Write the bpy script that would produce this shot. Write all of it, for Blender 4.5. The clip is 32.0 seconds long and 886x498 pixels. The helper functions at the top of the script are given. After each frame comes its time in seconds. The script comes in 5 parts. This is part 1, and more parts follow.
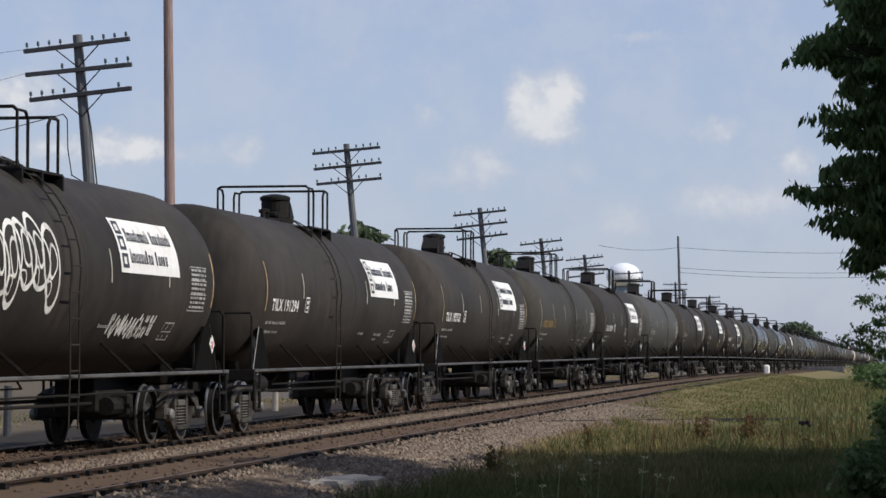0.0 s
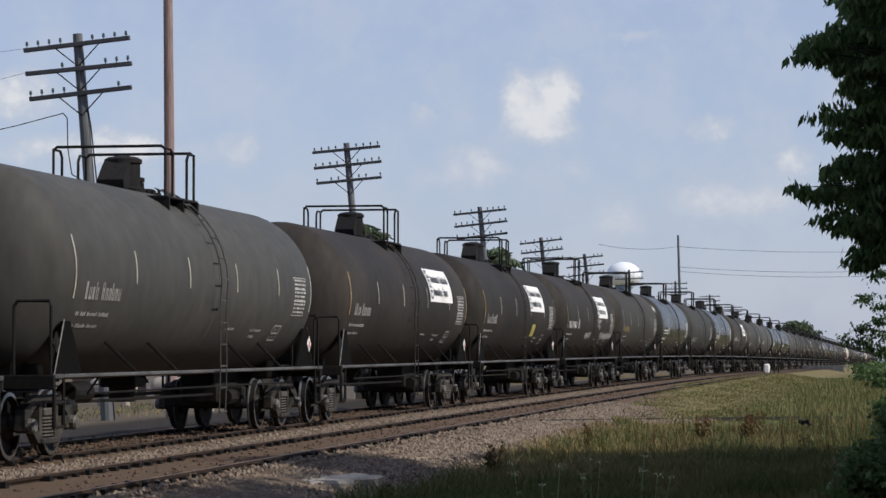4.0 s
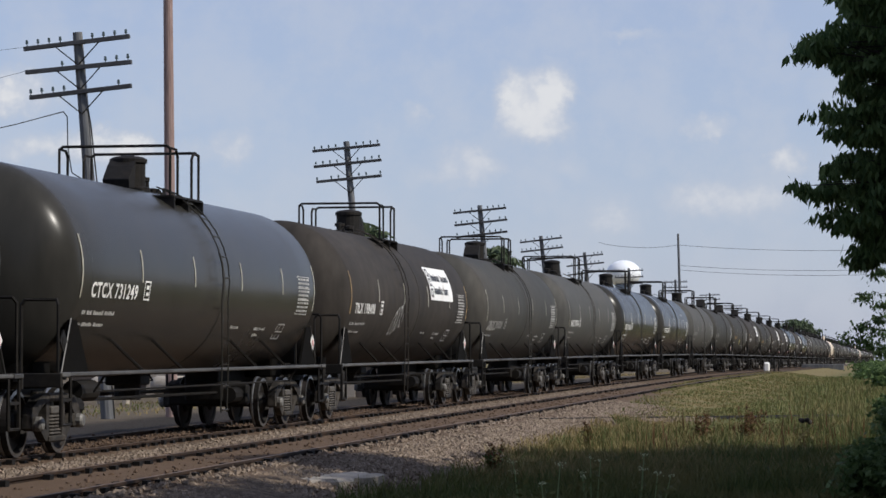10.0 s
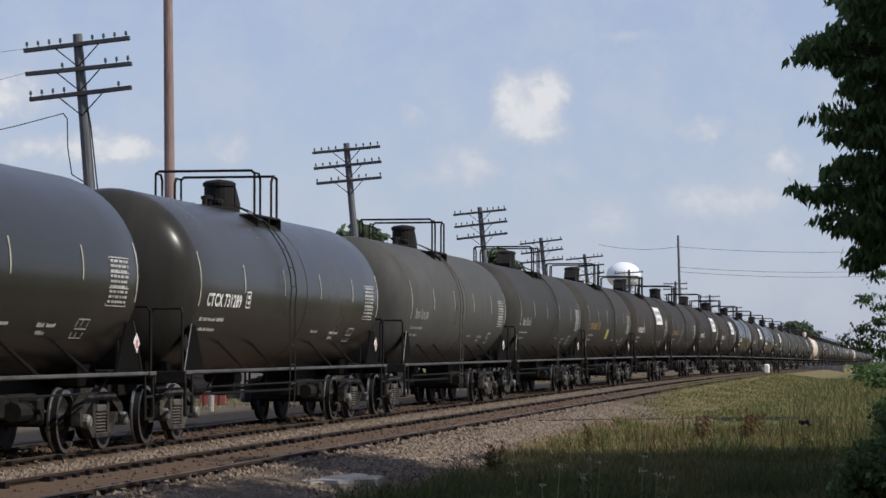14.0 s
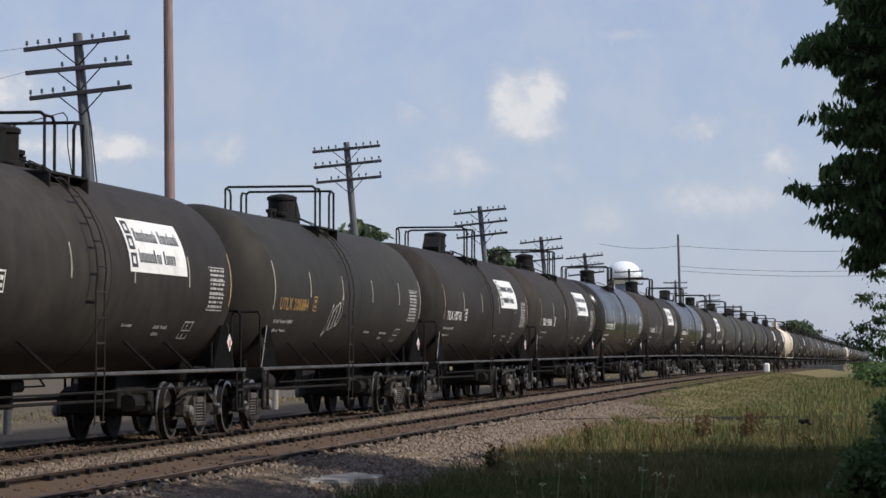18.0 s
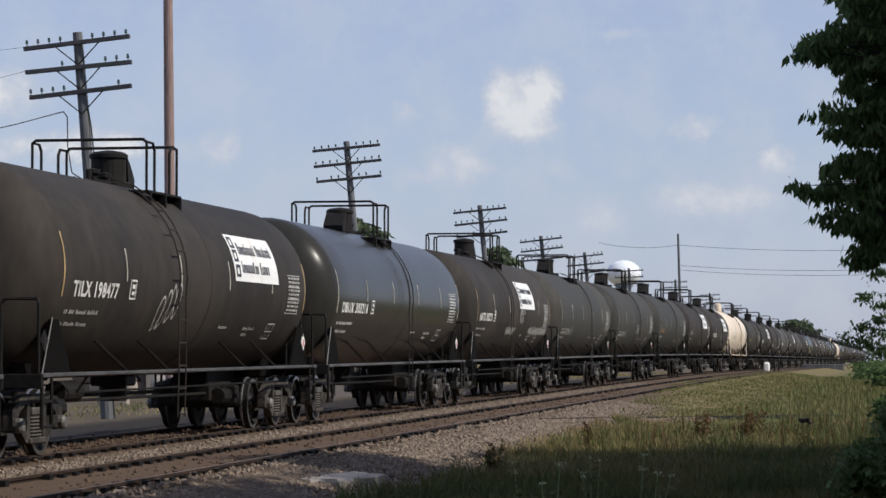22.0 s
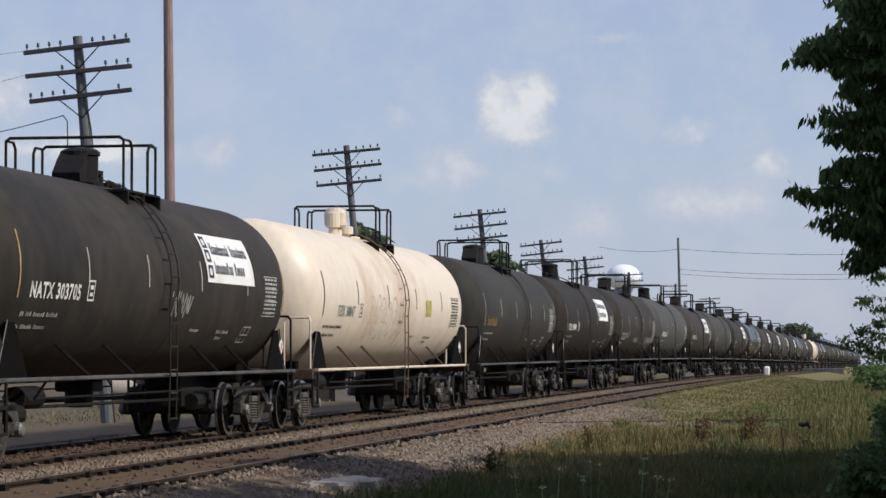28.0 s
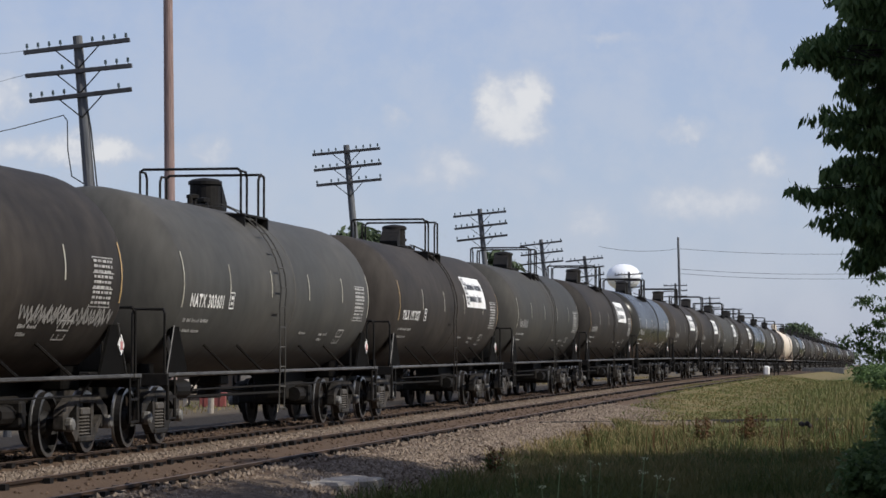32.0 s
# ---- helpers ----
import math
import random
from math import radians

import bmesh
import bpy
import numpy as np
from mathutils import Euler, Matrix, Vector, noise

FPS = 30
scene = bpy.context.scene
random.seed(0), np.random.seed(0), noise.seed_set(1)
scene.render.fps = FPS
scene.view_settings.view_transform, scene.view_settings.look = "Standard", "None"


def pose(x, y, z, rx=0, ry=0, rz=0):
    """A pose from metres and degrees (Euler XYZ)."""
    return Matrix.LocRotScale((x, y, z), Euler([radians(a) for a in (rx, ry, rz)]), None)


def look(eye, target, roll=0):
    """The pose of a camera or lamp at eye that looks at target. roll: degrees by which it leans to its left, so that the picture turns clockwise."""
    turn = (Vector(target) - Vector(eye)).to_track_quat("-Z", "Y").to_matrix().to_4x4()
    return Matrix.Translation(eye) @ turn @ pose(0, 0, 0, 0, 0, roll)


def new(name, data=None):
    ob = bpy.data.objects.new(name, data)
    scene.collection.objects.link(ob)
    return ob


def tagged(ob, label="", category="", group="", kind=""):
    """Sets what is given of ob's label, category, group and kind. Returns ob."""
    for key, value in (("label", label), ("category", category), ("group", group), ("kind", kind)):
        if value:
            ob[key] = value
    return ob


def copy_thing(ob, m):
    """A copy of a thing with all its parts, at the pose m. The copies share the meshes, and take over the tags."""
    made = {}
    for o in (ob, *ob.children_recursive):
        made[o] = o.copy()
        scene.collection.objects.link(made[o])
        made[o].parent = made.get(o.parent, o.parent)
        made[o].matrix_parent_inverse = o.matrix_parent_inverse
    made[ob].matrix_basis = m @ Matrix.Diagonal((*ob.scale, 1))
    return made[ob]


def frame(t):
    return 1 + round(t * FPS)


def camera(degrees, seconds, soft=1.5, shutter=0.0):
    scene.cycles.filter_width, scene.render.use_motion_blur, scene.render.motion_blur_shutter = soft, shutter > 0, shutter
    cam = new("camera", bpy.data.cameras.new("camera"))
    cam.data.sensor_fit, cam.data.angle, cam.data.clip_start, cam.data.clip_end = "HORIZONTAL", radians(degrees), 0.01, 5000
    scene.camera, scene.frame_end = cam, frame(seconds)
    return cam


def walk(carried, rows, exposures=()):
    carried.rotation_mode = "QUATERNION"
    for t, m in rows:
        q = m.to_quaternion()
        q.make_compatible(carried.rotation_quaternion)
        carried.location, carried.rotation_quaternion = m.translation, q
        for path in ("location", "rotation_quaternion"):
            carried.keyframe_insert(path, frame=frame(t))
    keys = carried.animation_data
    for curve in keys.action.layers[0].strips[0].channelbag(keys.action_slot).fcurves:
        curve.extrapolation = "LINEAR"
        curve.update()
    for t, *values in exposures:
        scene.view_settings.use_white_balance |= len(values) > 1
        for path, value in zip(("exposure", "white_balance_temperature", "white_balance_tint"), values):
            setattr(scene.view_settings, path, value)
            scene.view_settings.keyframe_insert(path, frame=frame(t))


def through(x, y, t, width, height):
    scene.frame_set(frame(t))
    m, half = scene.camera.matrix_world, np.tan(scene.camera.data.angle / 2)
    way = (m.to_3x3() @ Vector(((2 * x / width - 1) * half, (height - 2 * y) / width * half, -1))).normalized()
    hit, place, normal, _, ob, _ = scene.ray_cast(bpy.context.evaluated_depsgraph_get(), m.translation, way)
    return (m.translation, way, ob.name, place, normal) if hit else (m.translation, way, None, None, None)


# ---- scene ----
# ---- camera ----
cam = camera(18.98, 32.0, soft=1.55)
EYE = (12.52, 0.0, 1.5)
TILTS = [(0, 2.154), (0.5, 2.150), (1, 2.144), (1.5, 2.135), (2, 2.128), (2.5, 2.133), (3, 2.138), (3.5, 2.138), (5.5, 2.107), (6, 2.114), (6.5, 2.119), (7, 2.119), (7.5, 2.119), (8, 2.114), (8.5, 2.105), (9, 2.100), (9.5, 2.100), (10, 2.100), (10.5, 2.101), (11, 2.109), (11.5, 2.117), (12, 2.124), (12.5, 2.133), (13, 2.138), (13.5, 2.138), (14, 2.138), (14.5, 2.138), (16.5, 2.110), (17, 2.108), (17.5, 2.112), (18, 2.118), (18.5, 2.116), (19, 2.108), (19.5, 2.103), (20, 2.106), (20.5, 2.111), (21, 2.109), (21.5, 2.102), (22, 2.100), (22.5, 2.105), (23, 2.119), (23.5, 2.133), (24, 2.142), (24.5, 2.151), (25, 2.161), (25.5, 2.169), (27.5, 2.191), (28, 2.186), (28.5, 2.178), (29, 2.170), (29.5, 2.161), (30, 2.160), (30.5, 2.170), (31, 2.177), (31.5, 2.180), (32, 2.178)]
walk(cam, [(t, pose(*EYE, 90 + tilt, 0, 9.81)) for t, tilt in TILTS])

# ---- sky, sun ----
SUN = Vector((0.78, -0.15, 0.68)).normalized()
scene.view_settings.exposure = 0.0
world = bpy.data.worlds.new("sky")
scene.world = world
world.use_nodes = True
wn = world.node_tree
sky = wn.nodes.new("ShaderNodeTexSky")
sky.sky_type, sky.sun_disc = "NISHITA", False
sky.sun_elevation, sky.sun_rotation = math.asin(SUN.z), math.atan2(SUN.x, SUN.y)
sky.altitude, sky.air_density, sky.dust_density, sky.ozone_density = 200, 1.0, 0.6, 4.0
haze = wn.nodes.new("ShaderNodeMixRGB")
haze.inputs[0].default_value = 0.62
haze.inputs[2].default_value = (4.02, 4.52, 6.40, 1)
wn.links.new(sky.outputs[0], haze.inputs[1])
wn.links.new(haze.outputs[0], wn.nodes["Background"].inputs[0])
wn.nodes["Background"].inputs[1].default_value = 0.11
sun = new("sun", bpy.data.lights.new("sun", "SUN"))
sun.data.energy, sun.data.angle, sun.data.color = 4.1, radians(0.55), (1.0, 0.95, 0.87)
sun.matrix_world = look(SUN * 300, (0, 0, 0))


# ---- materials ----
def surface(name, base, rough=0.6, metal=0.0, spread=0.3, grain=40.0, stain=1.2, stain_to=None, stain_part=0.35,
            bump=0.2, depth=0.004, per_object=0.0, coat=0.0, spec=0.5, stretch=(1, 1, 1)):
    """A worn surface: fine grain, broad stains of a second colour, relief and a tone of its own for each object."""
    m = bpy.data.materials.new(name)
    m.use_nodes = True
    n, l = m.node_tree.nodes, m.node_tree.links
    b = n["Principled BSDF"]
    co = n.new("ShaderNodeTexCoord")
    mp = n.new("ShaderNodeMapping")
    mp.inputs["Scale"].default_value = stretch
    l.new(co.outputs["Object"], mp.inputs[0])
    info = n.new("ShaderNodeObjectInfo")
    move = n.new("ShaderNodeVectorMath")
    move.operation = "MULTIPLY_ADD"
    comb = n.new("ShaderNodeCombineXYZ")
    for i in range(3):
        l.new(info.outputs["Random"], comb.inputs[i])
    move.inputs[1].default_value = (37, 53, 71)
    l.new(comb.outputs[0], move.inputs[0])
    l.new(mp.outputs[0], move.inputs[2])
    fine = n.new("ShaderNodeTexNoise")
    fine.inputs["Scale"].default_value, fine.inputs["Detail"].default_value = grain, 5
    broad = n.new("ShaderNodeTexNoise")
    broad.inputs["Scale"].default_value, broad.inputs["Detail"].default_value = stain, 6
    broad.inputs["Roughness"].default_value = 0.65
    for t in (fine, broad):
        l.new(move.outputs[0], t.inputs["Vector"])
    ramp = n.new("ShaderNodeMapRange")
    ramp.inputs[1].default_value, ramp.inputs[2].default_value = 0.62 - stain_part * 0.4, 0.80 - stain_part * 0.3
    l.new(broad.outputs[0], ramp.inputs[0])
    mix = n.new("ShaderNodeMixRGB")
    mix.inputs[1].default_value = (*base, 1)
    mix.inputs[2].default_value = (*(stain_to or [c * 0.7 for c in base]), 1)
    l.new(ramp.outputs[0], mix.inputs[0])
    lo = n.new("ShaderNodeMapRange")
    lo.inputs[1].default_value, lo.inputs[2].default_value = 0.3, 0.7
    lo.inputs[3].default_value, lo.inputs[4].default_value = 1 - spread, 1 + spread
    l.new(fine.outputs[0], lo.inputs[0])
    own = n.new("ShaderNodeMapRange")
    own.inputs[3].default_value, own.inputs[4].default_value = 1 - per_object, 1 + per_object
    l.new(info.outputs["Random"], own.inputs[0])
    tone = n.new("ShaderNodeMath")
    tone.operation = "MULTIPLY"
    l.new(lo.outputs[0], tone.inputs[0])
    l.new(own.outputs[0], tone.inputs[1])
    out = n.new("ShaderNodeVectorMath")
    out.operation = "SCALE"
    l.new(mix.outputs[0], out.inputs[0])
    l.new(tone.outputs[0], out.inputs["Scale"])
    l.new(out.outputs[0], b.inputs["Base Color"])
    rr = n.new("ShaderNodeMapRange")
    rr.inputs[3].default_value, rr.inputs[4].default_value = max(0.02, rough - 0.08), min(1, rough + 0.1)
    l.new(broad.outputs[0], rr.inputs[0])
    l.new(rr.outputs[0], b.inputs["Roughness"])
    b.inputs["Metallic"].default_value = metal
    b.inputs["Specular IOR Level"].default_value = spec
    b.inputs["Coat Weight"].default_value = coat
    b.inputs["Coat Roughness"].default_value = 0.12
    bp = n.new("ShaderNodeBump")
    bp.inputs["Strength"].default_value, bp.inputs["Distance"].default_value = bump, depth
    l.new(fine.outputs[0], bp.inputs["Height"])
    l.new(bp.outputs[0], b.inputs["Normal"])
    return m


BLACK_GREY = surface("greyed_black_paint", (0.043, 0.0415, 0.0375), 0.62, 0, 0.14, 6, 0.6, (0.060, 0.055, 0.047), 0.5, 0.05, 0.003, 0.16, stretch=(1, 0.5, 0.3), spec=0.12)
BLACK_MATTE = surface("weathered_black_paint", (0.0268, 0.0236, 0.0208), 0.64, 0, 0.18, 6, 0.6, (0.046, 0.0392, 0.0330), 0.55, 0.06, 0.003, 0.20, stretch=(1, 0.5, 0.3), spec=0.10)
BLACK_GLOSS = surface("clean_black_paint", (0.0275, 0.0268, 0.0240), 0.24, 0, 0.10, 5, 0.5, (0.040, 0.037, 0.032), 0.45, 0.02, 0.002, 0.12, stretch=(1, 0.5, 0.3), spec=0.11)
BLACK_PALE = surface("sun_bleached_black_paint", (0.061, 0.0595, 0.0545), 0.6, 0, 0.14, 6, 0.6, (0.082, 0.077, 0.068), 0.5, 0.05, 0.003, 0.12, stretch=(1, 0.5, 0.3), spec=0.13)
BLACK_DRAB = surface("dusty_drab_black_paint", (0.034, 0.0315, 0.0272), 0.62, 0, 0.16, 6, 0.6, (0.050, 0.045, 0.037), 0.5, 0.06, 0.003, 0.15, stretch=(1, 0.5, 0.3), spec=0.11)
SCRUBBED = surface("scrubbed_spray_paint", (0.40, 0.34, 0.28), 0.6, 0, 0.2, 12, 3, (0.55, 0.48, 0.40), 0.4, 0.02)
CREAM = surface("faded_cream_paint", (0.68, 0.580, 0.455), 0.45, 0, 0.05, 7, 0.6, (0.49, 0.355, 0.24), 0.30, 0.04, 0.002, stretch=(1, 0.7, 0.4))
RUSTY = surface("rust_brown_iron", (0.085, 0.055, 0.038), 0.7, 0.1, 0.25, 12, 1.5, (0.16, 0.11, 0.075), 0.45, 0.2, 0.004, 0.2, spec=0.25)
IRON = surface("dusty_dark_iron", (0.0108, 0.0100, 0.0094), 0.65, 0.0, 0.25, 12, 1.5, (0.016, 0.0135, 0.011), 0.5, 0.2, 0.004, 0.2, spec=0.16)
# near-black colour that stands for the deep shade under the tank ends
UNDER_SHADE = surface("under_tank_shade_black", (0.0060, 0.0056, 0.0052), 0.9, 0, 0.2, 12, 1.5, (0.0065, 0.0058, 0.005), 0.5, 0.1, spec=0.05)
CAP = surface("worn_bearing_cap", (0.15, 0.145, 0.135), 0.55, 0.2, 0.2, 20, 4, (0.07, 0.062, 0.052), 0.4, 0.1)
SPRING = surface("dusty_spring_steel", (0.085, 0.076, 0.066), 0.6, 0.1, 0.25, 14, 3, (0.05, 0.042, 0.035), 0.4, 0.1)
CAST = surface("dusty_cast_steel", (0.022, 0.0198, 0.0175), 0.7, 0.0, 0.3, 10, 2.5, (0.062, 0.053, 0.044), 0.5, 0.25, 0.004, 0.3, spec=0.22)
WHEEL = surface("wheel_steel", (0.011, 0.010, 0.009), 0.55, 0.1, 0.2, 9, 2.0, (0.024, 0.018, 0.014), 0.4, 0.15, 0.003, spec=0.25)
RIM_SHINE = surface("rim_highlight_steel", (0.24, 0.235, 0.23), 0.3, 0.85, 0.1, 20, 3, None, 0.3, 0.05)
RAILTOP = surface("rail_steel", (0.026, 0.0165, 0.0115), 0.7, 0.1, 0.25, 14, 1.2, (0.055, 0.033, 0.021), 0.45, 0.2, spec=0.2)
RUNTOP = surface("worn_rail_head", (0.13, 0.088, 0.060), 0.6, 0.2, 0.15, 20, 2, (0.085, 0.055, 0.036), 0.45, 0.05)
TIE = surface("tie_timber", (0.085, 0.062, 0.048), 0.9, 0, 0.35, 18, 2.5, (0.15, 0.12, 0.10), 0.5, 0.6, 0.01, 0.3, stretch=(0.3, 2, 1))
POLE_GREY = surface("silver_grey_pole_timber", (0.092, 0.096, 0.104), 0.9, 0, 0.25, 14, 1.6, (0.15, 0.148, 0.145), 0.45, 0.6, 0.008, stretch=(2, 2, 0.15))
POLE_RED = surface("red_brown_pole_timber", (0.23, 0.155, 0.135), 0.85, 0, 0.25, 14, 1.4, (0.30, 0.22, 0.20), 0.5, 0.5, 0.006, stretch=(2, 2, 0.12))
ARM = surface("crossarm_timber", (0.050, 0.051, 0.056), 0.9, 0, 0.25, 16, 2, None, 0.4, 0.4, 0.006, 0.2)
GLASS_INS = surface("insulator_glass", (0.05, 0.07, 0.07), 0.15, 0, 0.1, 10, 3)
WIRE = surface("wire_dark", (0.03, 0.03, 0.03), 0.6, 0.5, 0.1)
STONE = surface("ballast_stone", (0.225, 0.175, 0.130), 0.9, 0, 0.35, 22, 5, (0.12, 0.085, 0.060), 0.5, 0.5, 0.01)
DULL_STONE = surface("dirty_ballast_stone", (0.092, 0.057, 0.035), 0.9, 0, 0.35, 22, 5, (0.10, 0.065, 0.042), 0.5, 0.5, 0.01)
CONCRETE = surface("weathered_concrete", (0.33, 0.29, 0.24), 0.9, 0, 0.2, 20, 2, (0.30, 0.26, 0.21), 0.5, 0.4, 0.008)
WHITE = surface("white_vinyl", (0.80, 0.79, 0.76), 0.5, 0, 0.04, 10, 1.5, (0.66, 0.63, 0.57), 0.3, 0.02)
LETTER = surface("white_stencil_paint", (0.72, 0.71, 0.67), 0.6, 0, 0.10, 14, 3, (0.38, 0.37, 0.34), 0.35, 0.02)
LETTER_DIM = surface("dirty_stencil_paint", (0.30, 0.29, 0.27), 0.7, 0, 0.2, 14, 3, (0.15, 0.145, 0.135), 0.45, 0.02)
LETTER_MID = surface("worn_stencil_paint", (0.46, 0.45, 0.42), 0.65, 0, 0.15, 14, 3, (0.22, 0.21, 0.20), 0.45, 0.02)
YELLOW = surface("yellow_stencil_paint", (0.34, 0.20, 0.05), 0.65, 0, 0.18, 14, 3, (0.13, 0.085, 0.035), 0.5, 0.02)
STRIPE = surface("reflective_stripe_film", (0.46, 0.31, 0.13), 0.5, 0, 0.15, 14, 3, (0.24, 0.15, 0.07), 0.4, 0.02)
STRIPE_W = surface("pale_reflective_film", (0.44, 0.42, 0.34), 0.5, 0, 0.15, 14, 3, (0.26, 0.23, 0.17), 0.4, 0.02)
INK = surface("black_print", (0.03, 0.03, 0.035), 0.5, 0, 0.05)
RED_SIGN = surface("red_placard", (0.52, 0.20, 0.19), 0.4, 0, 0.05)
TOWER = surface("white_tower_enamel", (0.80, 0.82, 0.84), 0.4, 0, 0.04, 0.3, 0.05, (0.70, 0.72, 0.75), 0.3, 0.02)
TOWER_BLUE = surface("tower_shaft_enamel", (0.22, 0.27, 0.33), 0.5, 0, 0.04, 0.3, 0.05)
STICKER = surface("lemon_yellow_vinyl", (0.40, 0.34, 0.08), 0.5, 0, 0.08, 10, 3)
DUST = surface("pale_dust_smear", (0.052, 0.048, 0.043), 0.8, 0, 0.3, 5, 1.5, (0.030, 0.027, 0.024), 0.5, 0.05, spec=0.1)
BARK = surface("tree_bark", (0.045, 0.036, 0.029), 0.95, 0, 0.3, 10, 2, None, 0.5, 0.8, 0.02, stretch=(2, 2, 0.3))


def leaf_material(name, base, tip, through=0.25, drift=None, broad_scale=0.45):
    m = bpy.data.materials.new(name)
    m.use_nodes = True
    n, l = m.node_tree.nodes, m.node_tree.links
    b = n["Principled BSDF"]
    geo = n.new("ShaderNodeNewGeometry")
    ramp = n.new("ShaderNodeMixRGB")
    ramp.inputs[1].default_value, ramp.inputs[2].default_value = (*base, 1), (*tip, 1)
    l.new(geo.outputs["Random Per Island"], ramp.inputs[0])
    colour = ramp.outputs[0]
    if drift:
        broad = n.new("ShaderNodeTexNoise")
        broad.inputs["Scale"].default_value, broad.inputs["Detail"].default_value = broad_scale, 4
        l.new(geo.outputs["Position"], broad.inputs["Vector"])
        level = n.new("ShaderNodeMapRange")
        level.inputs[1].default_value, level.inputs[2].default_value = 0.44, 0.66
        l.new(broad.outputs[0], level.inputs[0])
        over = n.new("ShaderNodeMixRGB")
        over.inputs[2].default_value = (*drift, 1)
        l.new(level.outputs[0], over.inputs[0])
        l.new(colour, over.inputs[1])
        colour = over.outputs[0]
    l.new(colour, b.inputs["Base Color"])
    b.inputs["Roughness"].default_value = 0.6
    b.inputs["Specular IOR Level"].default_value = 0.2
    tr = n.new("ShaderNodeBsdfTranslucent")
    l.new(colour, tr.inputs[0])
    mx = n.new("ShaderNodeMixShader")
    mx.inputs[0].default_value = through
    l.new(b.outputs[0], mx.inputs[1])
    l.new(tr.outputs[0], mx.inputs[2])
    l.new(mx.outputs[0], n["Material Output"].inputs[0])
    return m


LEAF = leaf_material("tree_leaf", (0.022, 0.045, 0.014), (0.052, 0.088, 0.026))
# paler than the near leaves: distance haze is mixed into this colour
LEAF_HAZED = leaf_material("haze_paled_leaf", (0.060, 0.085, 0.045), (0.105, 0.135, 0.075))
GRASS = leaf_material("grass_blade", (0.052, 0.075, 0.022), (0.124, 0.140, 0.046), drift=(0.185, 0.152, 0.062))
GRASS_LOW = leaf_material("short_grass_blade", (0.102, 0.116, 0.038), (0.136, 0.147, 0.051), drift=(0.205, 0.168, 0.074), broad_scale=0.32)
DRY = leaf_material("dry_grass_blade", (0.19, 0.145, 0.06), (0.30, 0.235, 0.11))
STALK = leaf_material("pale_green_stalk", (0.20, 0.26, 0.11), (0.27, 0.33, 0.16))
DOCK = leaf_material("rusty_dock_seed", (0.095, 0.042, 0.02), (0.15, 0.075, 0.035))
SIDE = surface("worn_and_lit_edge_steel", (0.085, 0.082, 0.078), 0.5, 0.1, 0.2, 10, 1.2, (0.035, 0.032, 0.028), 0.45, 0.1, 0.003, 0.25)
BLOSSOM = leaf_material("pale_flower_head", (0.56, 0.58, 0.34), (0.70, 0.71, 0.46))
LEAF_NEAR = leaf_material("near_tree_leaf", (0.045, 0.085, 0.028), (0.15, 0.21, 0.08), 0.4)


# ---- mesh helpers ----
def link_mesh(name, bm, material, smooth=False):
    me = bpy.data.meshes.new(name)
    bm.to_mesh(me)
    bm.free()
    for m in (material if isinstance(material, (list, tuple)) else [material]):
        me.materials.append(m)
    if smooth:
        me.shade_smooth()
    return new(name, me)


def part(name, bm, material, parent, label="", smooth=False):
    ob = link_mesh(name, bm, material, smooth)
    ob.parent = parent
    if label:
        tagged(ob, label)
    return ob


def box(bm, x0, x1, y0, y1, z0, z1, bevel=0.0, turn=None, mat=0):
    g = bmesh.ops.create_cube(bm, size=1)
    v = g["verts"]
    bmesh.ops.scale(bm, vec=(x1 - x0, y1 - y0, z1 - z0), verts=v)
    m = Matrix.Translation(((x0 + x1) / 2, (y0 + y1) / 2, (z0 + z1) / 2))
    if turn is not None:
        m = m @ turn
    bmesh.ops.transform(bm, matrix=m, verts=v)
    faces = list({f for w in v for f in w.link_faces})
    for f in faces:
        f.material_index = mat
    if bevel:
        edges = list({e for w in v for e in w.link_edges})
        bmesh.ops.bevel(bm, geom=edges, offset=bevel, segments=1, affect="EDGES", material=-1)
    return bm


def rod(bm, a, b, r, r2=None, seg=8, caps=True, mat=0):
    a, b = Vector(a), Vector(b)
    d = b - a
    g = bmesh.ops.create_cone(bm, cap_ends=caps, segments=seg, radius1=r, radius2=r if r2 is None else r2, depth=d.length)
    m = Matrix.Translation((a + b) / 2) @ d.to_track_quat("Z", "Y").to_matrix().to_4x4()
    bmesh.ops.transform(bm, matrix=m, verts=g["verts"])
    for f in {f for w in g["verts"] for f in w.link_faces}:
        f.material_index = mat
    return bm


def pipe(bm, pts, r, seg=6):
    """One bent tube through the points, with closed ends."""
    pts = [Vector(p) for p in pts]
    rings, side = [], None
    for i, p in enumerate(pts):
        a = (p - pts[i - 1]).normalized() if i else (pts[1] - p).normalized()
        b = (pts[i + 1] - p).normalized() if i + 1 < len(pts) else a
        d = (a + b).normalized()
        if side is None:
            side = d.orthogonal().normalized()
        side = (side - d * side.dot(d)).normalized()
        up = d.cross(side)
        k = r / max(0.6, d.dot(a))
        rings.append([bm.verts.new(p + (side * math.cos(6.2832 * q / seg) + up * math.sin(6.2832 * q / seg)) * k) for q in range(seg)])
    for u, v in zip(rings, rings[1:]):
        for q in range(seg):
            w = (q + 1) % seg
            bm.faces.new((u[q], u[w], v[w], v[q]))
    bm.faces.new(rings[0][::-1])
    bm.faces.new(rings[-1])
    return bm


